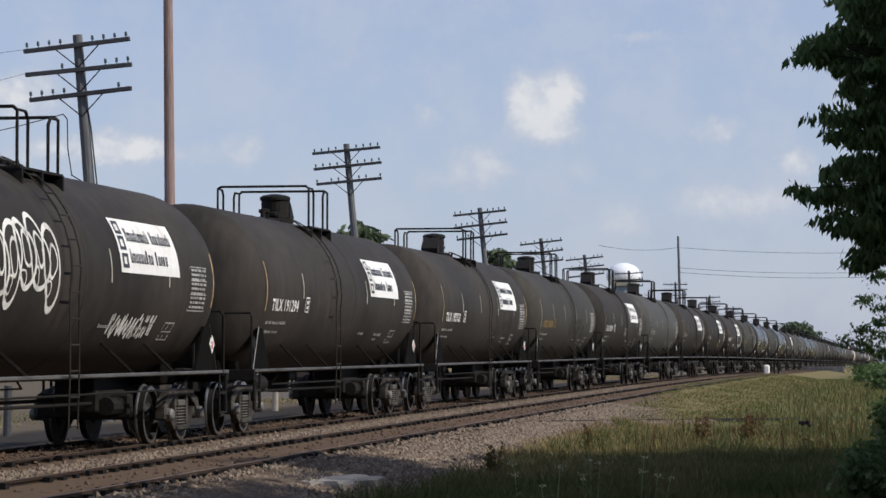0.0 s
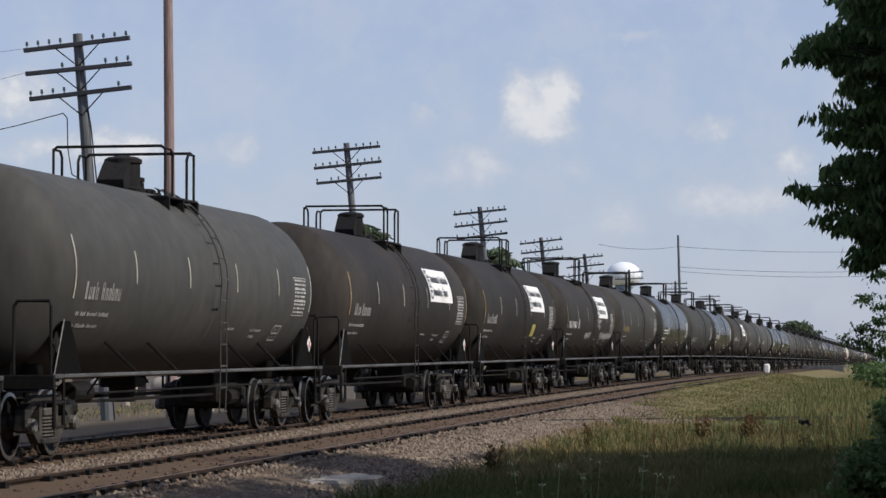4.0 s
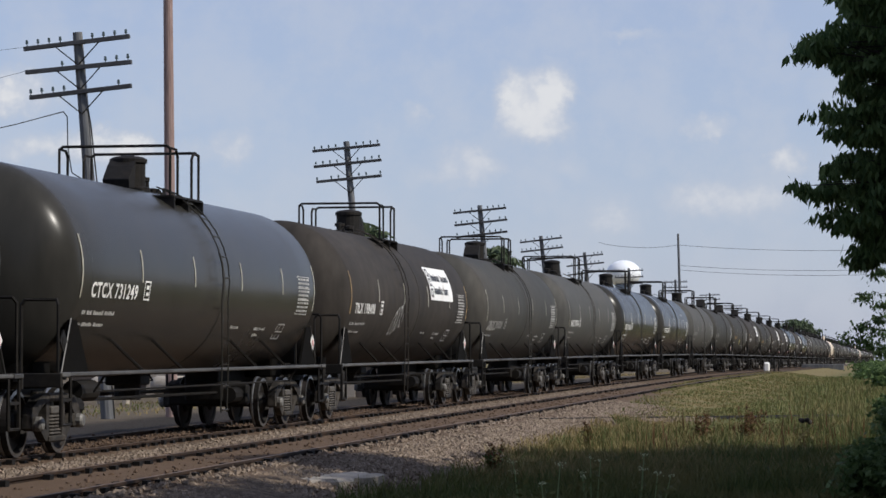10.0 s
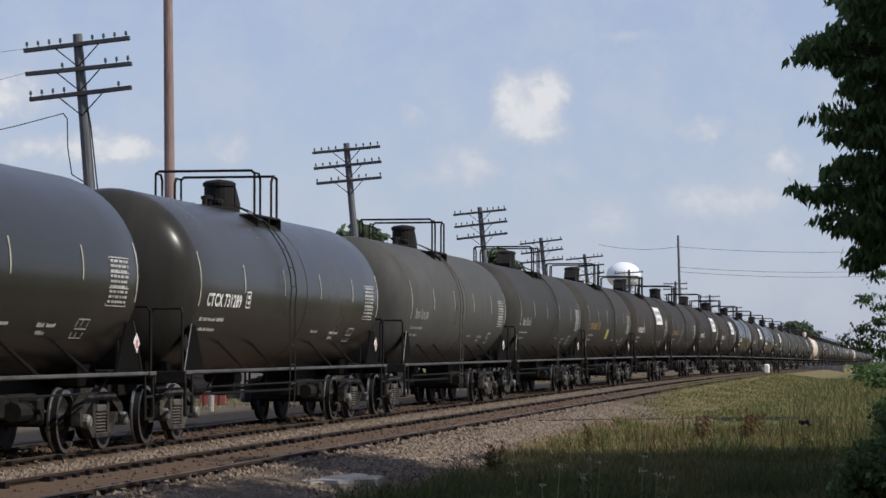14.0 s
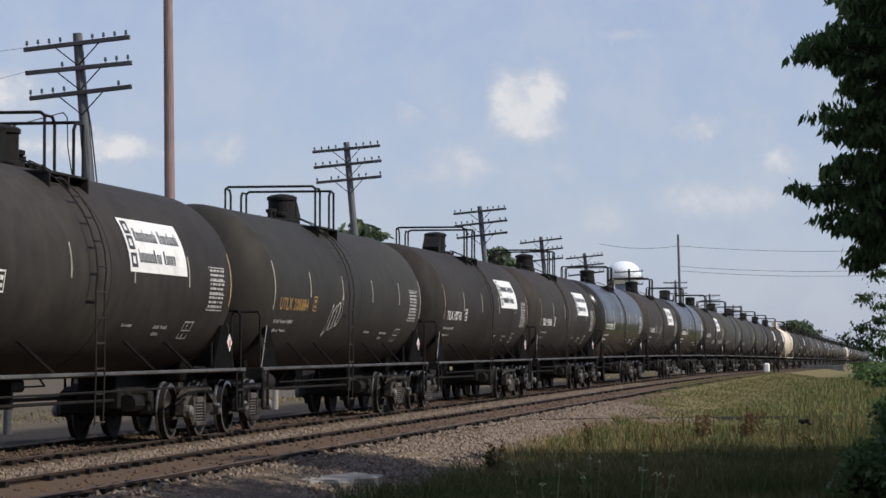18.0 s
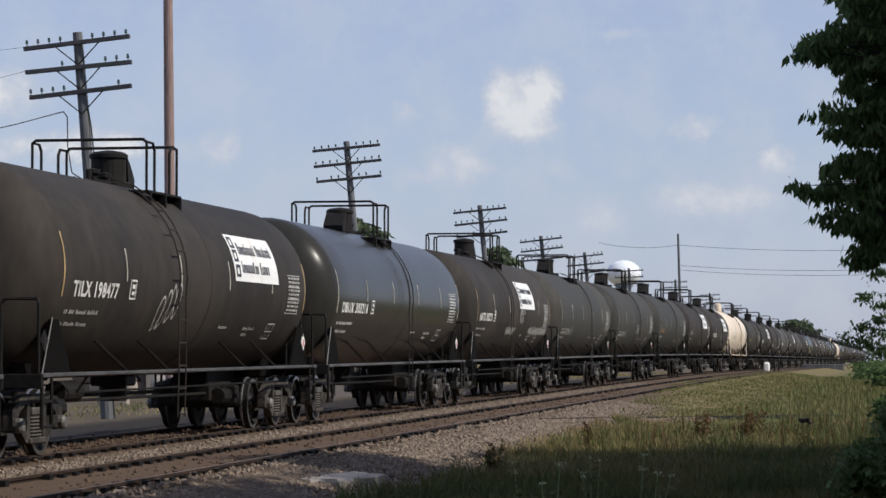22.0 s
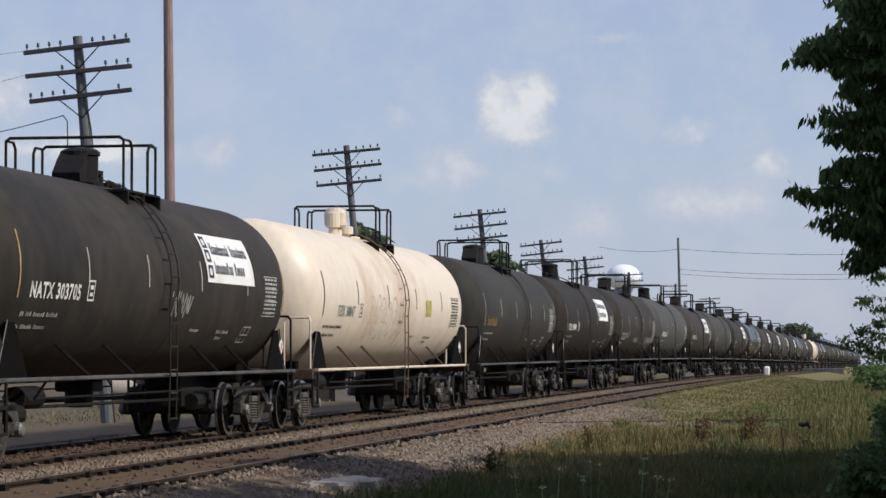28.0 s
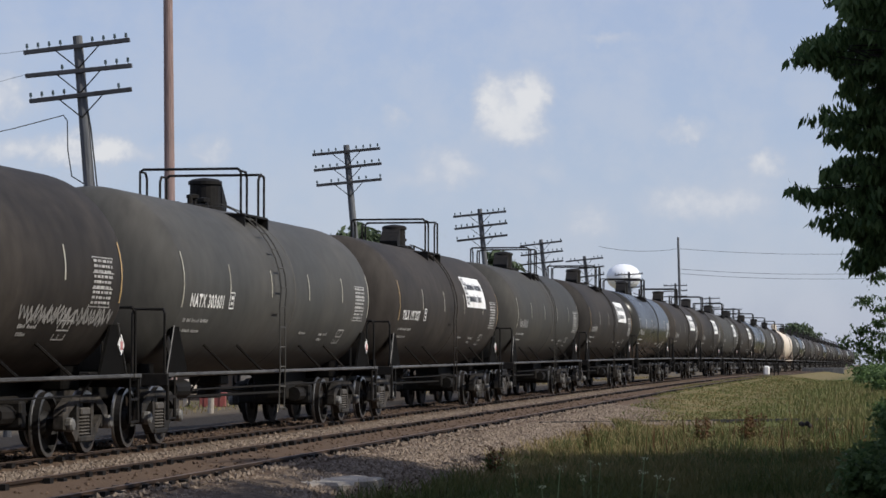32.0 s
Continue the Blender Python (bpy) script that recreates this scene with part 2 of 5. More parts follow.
def lathe(bm, profile, seg, axis="Y", mat=0, at=(0, 0, 0)):
    """Turns (radius, along) pairs round an axis; the ends are closed."""
    rings = []
    for r, h in profile:
        ring = []
        for i in range(seg):
            a = 2 * math.pi * i / seg
            c, s = r * math.cos(a), r * math.sin(a)
            ring.append(bm.verts.new(Vector({"Y": (c, h, s), "X": (h, c, s), "Z": (c, s, h)}[axis]) + Vector(at)))
        rings.append(ring)
    for a, b in zip(rings, rings[1:]):
        for i in range(seg):
            j = (i + 1) % seg
            f = bm.faces.new((a[i], a[j], b[j], b[i]))
            f.material_index = mat
    for ring in (rings[0], rings[-1]):
        f = bm.faces.new(ring)
        f.material_index = mat
    return bm


def fresh():
    return bmesh.new()


def finish(bm):
    bmesh.ops.recalc_face_normals(bm, faces=bm.faces)
    return bm


# ---- lie of the land ----
def fall(y):
    """The line runs level past the eye and then goes gently downhill."""
    g = 0.0054
    return 0.0 if y < 90 else (-g * (y - 90) ** 2 / 200 if y < 190 else -g * (y - 140))


def slope(y):
    g = 0.0054
    return 0.0 if y < 90 else (-g * (y - 90) / 100 if y < 190 else -g)


def bed(x, y):
    """Height of the ground: a low ballast bed with a shallow ditch towards the eye."""
    z = -0.075 if -1.5 <= x <= 4.5 else -0.115
    if x > 4.6:
        z -= 0.30 * min(1, (x - 4.6) / 2.2)
    if x < -2.0:
        z -= 0.38 * min(1, (-2.0 - x) / 1.5)
    if 4.5 < x < 12.2 and 55 < y < 76:
        # low bank under the old rail
        q = min(11.0, max(0.0, (y - 57.0) / 1.5))
        z = max(z, -0.115 - 0.0265 * q - 0.22 * abs(x - 4.8 - 0.627 * q))
    return z + fall(y)


# ---- ground ----
def node_chain(m):
    n, l = m.node_tree.nodes, m.node_tree.links

    def math_node(op, a, b=None, clamp=False):
        k = n.new("ShaderNodeMath")
        k.operation, k.use_clamp = op, clamp
        for i, v in enumerate((a, b)):
            if v is None:
                continue
            if isinstance(v, (int, float)):
                k.inputs[i].default_value = v
            else:
                l.new(v, k.inputs[i])
        return k.outputs[0]

    def ramp(v, a, b, lo=0.0, hi=1.0):
        k = n.new("ShaderNodeMapRange")
        k.interpolation_type = "SMOOTHSTEP"
        l.new(v, k.inputs[0])
        for i, q in enumerate((a, b, lo, hi)):
            k.inputs[i + 1].default_value = q
        return k.outputs[0]

    def blend(f, a, b):
        k = n.new("ShaderNodeMixRGB")
        for i, v in enumerate((f, a, b)):
            if isinstance(v, tuple):
                k.inputs[i].default_value = (*v, 1)
            elif isinstance(v, (int, float)):
                k.inputs[i].default_value = v
            else:
                l.new(v, k.inputs[i])
        return k.outputs[0]

    def noise_at(vec, scale, detail=5, rough=0.6):
        k = n.new("ShaderNodeTexNoise")
        k.inputs["Scale"].default_value, k.inputs["Detail"].default_value = scale, detail
        k.inputs["Roughness"].default_value = rough
        l.new(vec, k.inputs["Vector"])
        return k.outputs[0]

    return n, l, math_node, ramp, blend, noise_at


def ground_material():
    m = bpy.data.materials.new("trackside_earth")
    m.use_nodes = True
    n, l, op, ramp, blend, noise_at = node_chain(m)
    b = n["Principled BSDF"]
    pos = n.new("ShaderNodeNewGeometry").outputs["Position"]
    sep = n.new("ShaderNodeSeparateXYZ")
    l.new(pos, sep.inputs[0])
    x, y = sep.outputs[0], sep.outputs[1]
    fine, mid, broad = noise_at(pos, 9.0, 6, 0.7), noise_at(pos, 1.3), noise_at(pos, 0.12)
    wob = op("MULTIPLY", op("SUBTRACT", mid, 0.5), 2.2)
    xw = op("ADD", x, wob)
    dirt = blend(fine, (0.088, 0.057, 0.037), (0.135, 0.092, 0.062))
    gravel = blend(ramp(fine, 0.35, 0.65), (0.068, 0.048, 0.034), (0.165, 0.125, 0.090))
    grass = blend(mid, (0.055, 0.066, 0.022), (0.125, 0.122, 0.045))
    hay = blend(mid, (0.14, 0.112, 0.052), (0.22, 0.172, 0.086))
    green = blend(op("MAXIMUM", ramp(broad, 0.50, 0.64), ramp(xw, 6.4, 8.6, 0.85, 0.0)), grass, hay)
    pale = op("MULTIPLY", ramp(mid, 0.42, 0.58), ramp(op("ABSOLUTE", op("SUBTRACT", xw, 1.75)), 0.2, 0.9, 1, 0))
    bedcol = blend(pale, dirt, gravel)
    bedcol = blend(ramp(xw, 4.3, 4.9), bedcol, gravel)
    xg = op("ADD", xw, ramp(y, 58.0, 112.0, 0.0, 2.6))
    near = blend(ramp(xg, 5.9, 6.9), bedcol, green)
    # road strip behind the train, its colour lowered to stand for the train's shadow
    shaded_road = blend(fine, (0.021, 0.0175, 0.0145), (0.040, 0.033, 0.027))
    yard = blend(mid, (0.075, 0.060, 0.042), (0.14, 0.112, 0.078))
    yard = blend(ramp(x, -60.0, -40.0), green, yard)
    far = blend(ramp(xw, -9.0, -7.5), yard, shaded_road)
    side = blend(ramp(xw, -3.6, -2.6), far, near)
    l.new(side, b.inputs["Base Color"])
    b.inputs["Roughness"].default_value = 0.95
    b.inputs["Specular IOR Level"].default_value = 0.15
    bp = n.new("ShaderNodeBump")
    bp.inputs["Strength"].default_value, bp.inputs["Distance"].default_value = 0.8, 0.05
    l.new(fine, bp.inputs["Height"])
    l.new(bp.outputs[0], b.inputs["Normal"])
    return m


def spaced(stops):
    out = []
    for (a, step), (b, _) in zip(stops, stops[1:]):
        k = max(1, round((b - a) / step))
        out += [a + (b - a) * i / k for i in range(k)]
    return out + [stops[-1][0]]


def build_ground():
    xs = spaced([(-3000, 600), (-600, 120), (-120, 20), (-30, 2.5), (-8, 0.5), (16, 2.5), (40, 20), (120, 120), (600, 600), (3000, 1)])
    ys = spaced([(-400, 60), (0, 5), (20, 0.8), (130, 3), (330, 15), (900, 100), (4600, 1)])
    verts = []
    for y in ys:
        for x in xs:
            z = bed(x, y)
            if abs(x) > 4.8 and y < 400:
                z += (0.10 if y < 54 else 0.0) * (noise.noise((x * 0.5, y * 0.3, 0)) + 0.5 * noise.noise((x * 1.7, y * 1.3, 3)))
            verts.append((x, y, z))
    w = len(xs)
    faces = [(j * w + i, j * w + i + 1, (j + 1) * w + i + 1, (j + 1) * w + i) for j in range(len(ys) - 1) for i in range(w - 1)]
    me = bpy.data.meshes.new("ground")
    me.from_pydata(verts, [], faces)
    me.materials.append(ground_material())
    me.shade_smooth()
    tagged(new("ground", me), "brown trackside earth, pale gravel and summer grass", "ground", kind="structure")


build_ground()

SIDING = 3.25


def rail_mesh(bm, x, ys):
    """One rail with foot, web and head, following the lie of the land."""
    prof = [(-0.07, -0.17), (0.07, -0.17), (0.07, -0.155), (0.012, -0.13), (0.012, -0.05), (0.036, -0.035), (0.036, 0.0), (-0.036, 0.0),
            (-0.036, -0.035), (-0.012, -0.05), (-0.012, -0.13), (-0.07, -0.155)]
    rows = [[bm.verts.new((x + px, y, pz + fall(y))) for px, pz in prof] for y in ys]
    for a, b in zip(rows, rows[1:]):
        for i in range(len(prof)):
            j = (i + 1) % len(prof)
            f = bm.faces.new((a[i], a[j], b[j], b[i]))
            f.material_index = 1 if i == 6 else 0
    return finish(bm)


def build_track(centre, name, label, y1):
    ob = tagged(new(name, None), label, "railway track", kind="structure")
    ys = spaced([(-60, 30), (90, 6), (240, 60), (y1, 1)])
    for side in (-0.752, 0.752):
        part("rail", rail_mesh(fresh(), centre + side, ys), [RAILTOP, RUNTOP], ob)
    # fastenings, far too many to count
    rnd = random.Random(int(y1))
    bm = fresh()
    for i in range(230):
        y = 20 + 0.53 * i
        for side in (-0.752, 0.752):
            for off in (-0.10, 0.10):
                if rnd.random() < 0.8:
                    r = rnd.uniform(0.025, 0.05)
                    box(bm, centre + side + off - r, centre + side + off + r, y - 0.07, y + 0.07, -0.10 + fall(y), -0.012 + fall(y) + rnd.uniform(-0.03, 0.01))
    tagged(part("rail_fastenings", bm, IRON, ob), kind="stuff")
    return ob


main_track = build_track(0.0, "main_track", "main line of rusty steel rails on dirty ballast", 1600)
side_track = build_track(SIDING, "siding_track", "siding of rusty rails sunk in brown dirt", 420)

# ---- the tank cars ----
R, ZC = 1.525, 2.545
HALF = 7.25


def shell(bm, r=R):
    prof = [(0.001, -HALF - 0.76)]
    for i in range(1, 11):
        a = math.pi / 2 * i / 10
        prof.append((r * math.sin(a), -HALF - 0.76 * math.cos(a)))
    for q in (-6.0, -4.0, -2.0, 0, 2.0, 4.0, 6.0):
        prof.append((r, q))
    for i in range(10, 0, -1):
        a = math.pi / 2 * i / 10
        prof.append((r * math.sin(a), HALF + 0.76 * math.cos(a)))
    prof.append((0.001, HALF + 0.76))
    lathe(bm, prof, 56, "Y")
    bmesh.ops.translate(bm, vec=(0, 0, ZC), verts=bm.verts)
    return finish(bm)


def band(bm, u):
    """A low weld seam round the shell."""
    lathe(bm, [(R - 0.002, u - 0.045), (R + 0.007, u - 0.025), (R + 0.007, u + 0.025), (R - 0.002, u + 0.045)], 56, "Y", at=(0, 0, ZC))
    return finish(bm)


def on_tank(u, v, lift=0.006):
    """The point of the near flank at u metres along and v metres of height above the axis, measured round the curve."""
    a = v / R
    return ((R + lift) * math.cos(a), u, ZC + (R + lift) * math.sin(a))


def patch(bm, u0, u1, v0, v1, lift=0.006, nu=1, nv=1, mat=0):
    g = [[bm.verts.new(on_tank(u0 + (u1 - u0) * i / nu, v0 + (v1 - v0) * j / nv, lift)) for i in range(nu + 1)] for j in range(nv + 1)]
    for j in range(nv):
        for i in range(nu):
            f = bm.faces.new((g[j][i], g[j][i + 1], g[j + 1][i + 1], g[j + 1][i]))
            f.material_index = mat
    return bm


def lettering(text, size, u, v, squeeze=0.8, bm=None, lift=0.008):
    """Letters of the built-in font wrapped round the flank."""
    cu = bpy.data.curves.new("letters", "FONT")
    cu.body, cu.size, cu.resolution_u, cu.offset, cu.space_character = text, size, 3, 0.009, 1.14
    ob = bpy.data.objects.new("letters", cu)
    scene.collection.objects.link(ob)
    bpy.context.view_layer.update()
    me = ob.evaluated_get(bpy.context.evaluated_depsgraph_get()).to_mesh()
    bm = bm or fresh()
    vs = [bm.verts.new(on_tank(u + w.co.x * squeeze, v + w.co.y, lift)) for w in me.vertices]
    for p in me.polygons:
        try:
            bm.faces.new([vs[i] for i in p.vertices])
        except ValueError:
            pass
    bpy.data.objects.remove(ob)
    bpy.data.curves.remove(cu)
    return bm


def bar_text(bm, words, size, u, v, rnd, squeeze=0.62, lift=0.009):
    """Rows of plain bars the size of letters."""
    for w in words:
        for i in range(w):
            a = size * squeeze * 0.74
            h = size * (1.0 if i == 0 else rnd.choice((0.70, 0.70, 0.72, 0.98)))
            k = rnd.random()
            if size < 0.12 or k < 0.15:
                patch(bm, u, u + a * 0.8, v, v + h, lift)
            else:
                patch(bm, u, u + a * 0.36, v, v + h, lift)
                patch(bm, u + a * 0.62, u + a, v, v + (h if k < 0.6 else size * 0.70), lift)
                patch(bm, u + a * 0.3, u + a * 0.68, v + size * (0.52 if k < 0.7 else 0.0), v + size * (0.68 if k < 0.7 else 0.16), lift)
            u += size * squeeze
        u += size * squeeze * 0.9
    return bm


def plate(bm, x0, x1, prof):
    """A flat casting: an outline in y and z, with thickness in x."""
    rows = [[bm.verts.new((x, y, z)) for y, z in prof] for x in (x0, x1)]
    bm.faces.new(rows[0])
    bm.faces.new(rows[1][::-1])
    for i in range(len(prof)):
        j = (i + 1) % len(prof)
        bm.faces.new((rows[0][i], rows[1][i], rows[1][j], rows[0][j]))
    return bm


def side_frame(bm, x):
    """Cast frame: top chord, columns, slanting legs down to the bearing boxes, spring seat; pale bearing caps."""
    o = 1 if x > 0 else -1
    for s in (-1, 1):
        plate(bm, x - 0.07, x + 0.07, [(s * q, z) for q, z in ((0.30, 0.86), (0.62, 0.84), (1.00, 0.68), (1.05, 0.58), (1.05, 0.40), (0.96, 0.38), (0.96, 0.54), (0.80, 0.56), (0.74, 0.62), (0.44, 0.74), (0.30, 0.74))])
        plate(bm, x - 0.06, x + 0.06, [(s * q, z) for q, z in ((0.27, 0.76), (0.40, 0.76), (0.40, 0.36), (0.74, 0.56), (0.80, 0.48), (0.44, 0.22), (0.27, 0.20))])
        box(bm, x - 0.09, x + 0.09, s * 0.89 - 0.12, s * 0.89 + 0.12, 0.36, 0.57, 0.03)
        lathe(bm, [(0.10, x + o * 0.08), (0.10, x + o * 0.15), (0.075, x + o * 0.18), (0.03, x + o * 0.185)], 12, "X", at=(0, s * 0.89, 0.457), mat=1)
    box(bm, x - 0.075, x + 0.075, -0.31, 0.31, 0.74, 0.86, 0.02)
    box(bm, x - 0.10, x + 0.10, -0.34, 0.34, 0.19, 0.28, 0.02)
    return finish(bm)


def springs(bm, x):
    for y in (-0.14, 0.0, 0.14):
        prof = []
        for i in range(13):
            prof.append((0.074 if i % 2 else 0.040, 0.28 + 0.28 * i / 12))
        lathe(bm, prof, 10, "Z", at=(x + (0.03 if x > 0 else -0.03), y, 0))
    box(bm, x - 0.12, x + 0.09, -0.20, 0.20, 0.57, 0.68, 0.02)
    return finish(bm)


def wheelset_mesh(bm):
    rod(bm, (-1.0, 0, 0), (1.0, 0, 0), 0.085, seg=10)
    for s in (-1, 1):
        prof = [(0.10, 0.64), (0.16, 0.645), (0.20, 0.69), (0.36, 0.70), (0.40, 0.675), (0.485, 0.68), (0.485, 0.705), (0.457, 0.72), (0.452, 0.81), (0.40, 0.815),
                (0.36, 0.745), (0.20, 0.745), (0.16, 0.82), (0.10, 0.82)]
        n0 = len(bm.faces)
        lathe(bm, [(r, s * h) for r, h in prof], 32, "X")
        bm.faces.ensure_lookup_table()
        for f in bm.faces[n0:]:
            c = f.calc_center_median()
            # brighter steel on flange and rim edges paints their highlights; the tread stays dark
            if (0.69 < abs(c.x) < 0.715 and (c.y ** 2 + c.z ** 2) > 0.2) or (0.805 < abs(c.x) < 0.82 and 0.16 < (c.y ** 2 + c.z ** 2)):
                f.material_index = 1
    return finish(bm)


SHARED = {}


def truck_parts(truck):
    for s in (-1, 1):
        if ("sf", s) not in SHARED:
            a = link_mesh("side_frame", side_frame(fresh(), s * 1.0), [CAST, CAP])
            b = link_mesh("spring_nest", springs(fresh(), s * 0.99), SPRING)
            SHARED[("sf", s)], SHARED[("sp", s)] = a.data, b.data
            bpy.data.objects.remove(a)
            bpy.data.objects.remove(b)
        for key, name in (("sf", "side_frame"), ("sp", "spring_nest")):
            new(name, SHARED[(key, s)]).parent = truck
    if "ws" not in SHARED:
        a = link_mesh("wheelset", wheelset_mesh(fresh()), [WHEEL, RIM_SHINE])
        SHARED["ws"] = a.data
        bpy.data.objects.remove(a)
    for y in (-0.89, 0.89):
        w = new("wheelset", SHARED["ws"])
        w.parent, w.location = truck, (0, y, 0.457)


def railing(bm, y, way, top, low):
    """One transverse handrail over the walkway, with corner posts and bent side pieces."""
    w = 0.93
    pipe(bm, [(-w, y, low), (-w, y, top - 0.05), (-w + 0.06, y, top), (w - 0.06, y, top), (w, y, top - 0.05), (w, y, low)], 0.024)
    for s in (-w, w):
        pipe(bm, [(s, y, top - 0.04), (s, y + way * 0.34, top - 0.04), (s, y + way * 0.44, top - 0.14), (s, y + way * 0.44, low)], 0.022)
    return finish(bm)


def ladder(bm, sx, y):
    """One stile: runs from the top walkway round the flank and hangs below the side rail."""
    pts = []
    for i in range(9):
        a = math.radians(72 - 82 * i / 8)
        pts.append((sx * (R + 0.12) * math.cos(a), y, ZC + (R + 0.12) * math.sin(a)))
    pts += [(sx * (R + 0.10), y, 1.2), (sx * (R + 0.08), y, 0.42)]
    return finish(pipe(bm, pts, 0.013, 5))


def rungs(sx):
    out = []
    for i in range(7):
        a = math.radians(64 - 74 * i / 6)
        out.append((sx * (R + 0.12) * math.cos(a), ZC + (R + 0.12) * math.sin(a)))
    return out + [(sx * (R + 0.10), z) for z in (1.9, 1.55, 1.2, 0.85, 0.46)]


def tank_car(paint, fittings, label, cream=False, deck=-0.7, climb=-0.4):
    car = tagged(new("tank_car", None), label, "tank car", "cars of the freight train")
    tank = part("tank_shell", shell(fresh()), paint, car, smooth=True)
    part("weld_band", band(fresh(), 0.45), paint, tank, smooth=True)
    for s in (-1, 1):
        # long running rail of the side, with its end steps
        bm = rod(fresh(), (s * 1.50, -8.05, 1.12), (s * 1.50, 8.05, 1.12), 0.030, seg=6)
        part("side_rail", finish(bm), paint if cream else SIDE, car)
        bm = rod(fresh(), (s * 1.30, -6.0, 0.86), (s * 1.30, 6.0, 0.86), 0.016, seg=5)
        rod(bm, (s * 1.30, -6.0, 0.86), (s * 1.48, -6.0, 1.12), 0.018, seg=5)
        rod(bm, (s * 1.30, 6.0, 0.86), (s * 1.48, 6.0, 1.12), 0.018, seg=5)
        part("uncoupling_pipe", finish(bm), IRON, car)
        for y in (-4.6, -2.4, 2.4, 4.6):
            part("strut", rod(fresh(), (s * 1.48, y + 0.5, 1.12), (s * 1.16, y - 0.25, 1.62), 0.026, seg=5), fittings, car)
    for e in (-1, 1):
        bm = fresh()
        box(bm, -1.5, 1.5, e * 8.02 - 0.16, e * 8.02 + 0.16, 1.05, 1.12, 0.01)
        box(bm, -1.53, 1.53, e * 8.17 - 0.03, e * 8.17 + 0.03, 0.95, 1.14, 0.01)
        part("end_platform", finish(bm), fittings if cream else IRON, car)
        part("stub_sill", box(fresh(), -0.30, 0.33, min(e * 4.6, e * 8.3), max(e * 4.6, e * 8.3), 0.74, 1.16, 0.02), IRON, car)
        bm = box(fresh(), -0.75, 0.75, e * 5.2 - 0.12, e * 5.2 + 0.12, 0.42, 0.80, 0.03)
        box(bm, -0.25, 0.45, min(e * 4.4, e * 5.9), max(e * 4.4, e * 5.9), 0.52, 0.86, 0.03)
        rod(bm, (0.55, e * 4.5, 0.62), (0.55, e * 5.5, 0.62), 0.14, seg=10)
        part("brake_gear", finish(bm), IRON, car)
        # saddle under each end, with its slanting gusset plate, both blackened for shade
        bm = fresh()
        for x in (-1, 1):
            v = [bm.verts.new(p) for p in ((x * 1.40, e * 7.84, 1.11), (x * 1.40, e * 6.55, 1.11), (x * 1.40, e * 7.10, 1.86), (x * 1.395, e * 7.40, 1.86))]
            f = bm.faces.new(v)
            g = bmesh.ops.extrude_face_region(bm, geom=[f])
            bmesh.ops.translate(bm, vec=(-0.04 * x, 0, 0), verts=[w for w in g["geom"] if isinstance(w, bmesh.types.BMVert)])
        box(bm, -0.85, 0.85, e * 6.98 - 0.4, e * 6.98 + 0.4, 0.92, 1.45, 0.03)
        box(bm, -0.72, 0.72, e * 7.4 - 0.12, e * 7.4 + 0.12, 1.1, 1.6, 0.03)
        part("saddle", finish(bm), UNDER_SHADE, car)
        for s in (-1, 1):
            bm = pipe(fresh(), [(s * 1.415, e * 7.85, 1.12), (s * 1.41, e * 7.41, 1.88)], 0.012, 5)
            # added paler box that paints the sunlit corner edge of the end platform
            box(bm, s * 1.52 - 0.025, s * 1.52 + 0.025, e * 8.0 - 0.17, e * 8.0 + 0.17, 1.09, 1.15, 0.008)
            part("gusset_edge", finish(bm), RUSTY if cream else SIDE, car)
        for s in (-1, 1):
            bm = pipe(fresh(), [(s * 1.46, e * 8.12, 1.15), (s * 1.46, e * 8.12, 2.05), (s * 1.42, e * 8.12 - e * 0.06, 2.12), (s * 1.0, e * 8.12, 2.12), (s * 0.95, e * 8.12, 2.05), (s * 0.95, e * 8.12, 1.15)], 0.022)
            part("end_handrail", finish(bm), paint if cream else fittings, car)
            bm = pipe(fresh(), [(s * 1.5, e * 7.7, 1.15), (s * 1.5, e * 7.7, 0.45), (s * 1.5, e * 8.1, 0.45), (s * 1.5, e * 8.1, 1.15)], 0.022)
            box(bm, s * 1.5 - 0.02, s * 1.5 + 0.02, e * 7.9 - 0.2, e * 7.9 + 0.2, 0.76, 0.8)
            part("sill_step", finish(bm), IRON, car)
        bm = box(fresh(), -0.13, 0.13, min(e * 8.2, e * 8.72), max(e * 8.2, e * 8.72), 0.74, 0.98, 0.03)
        box(bm, -0.20, 0.16, min(e * 8.68, e * 9.06), max(e * 8.68, e * 9.06), 0.70, 1.02, 0.05)
        part("coupler", finish(bm), CAST, car)
        truck = new("truck", link_bolster())
        truck.parent, truck.location = car, (0, e * 6.98, 0)
        truck_parts(truck)
    # end with the hand brake
    bm = fresh()
    lathe(bm, [(0.26, -8.24), (0.28, -8.26), (0.26, -8.28), (0.24, -8.26)], 16, "Y")
    bmesh.ops.translate(bm, vec=(-0.6, 0, 1.9), verts=bm.verts)
    rod(bm, (-0.6, -8.26, 1.15), (-0.6, -8.26, 1.9), 0.03)
    part("brake_wheel", finish(bm), IRON, car)
    # air tank, rigging and bottom outlet
    bm = rod(fresh(), (0.5, -4.5, 0.84), (0.5, -3.6, 0.84), 0.16, seg=14)
    part("air_reservoir", finish(bm), IRON, car)
    bm = rod(fresh(), (0, 0, 0.62), (0, 0, 1.1), 0.22, seg=14)
    box(bm, -0.3, 0.3, -0.3, 0.3, 0.86, 1.04, 0.03)
    part("bottom_outlet", finish(bm), IRON, car)
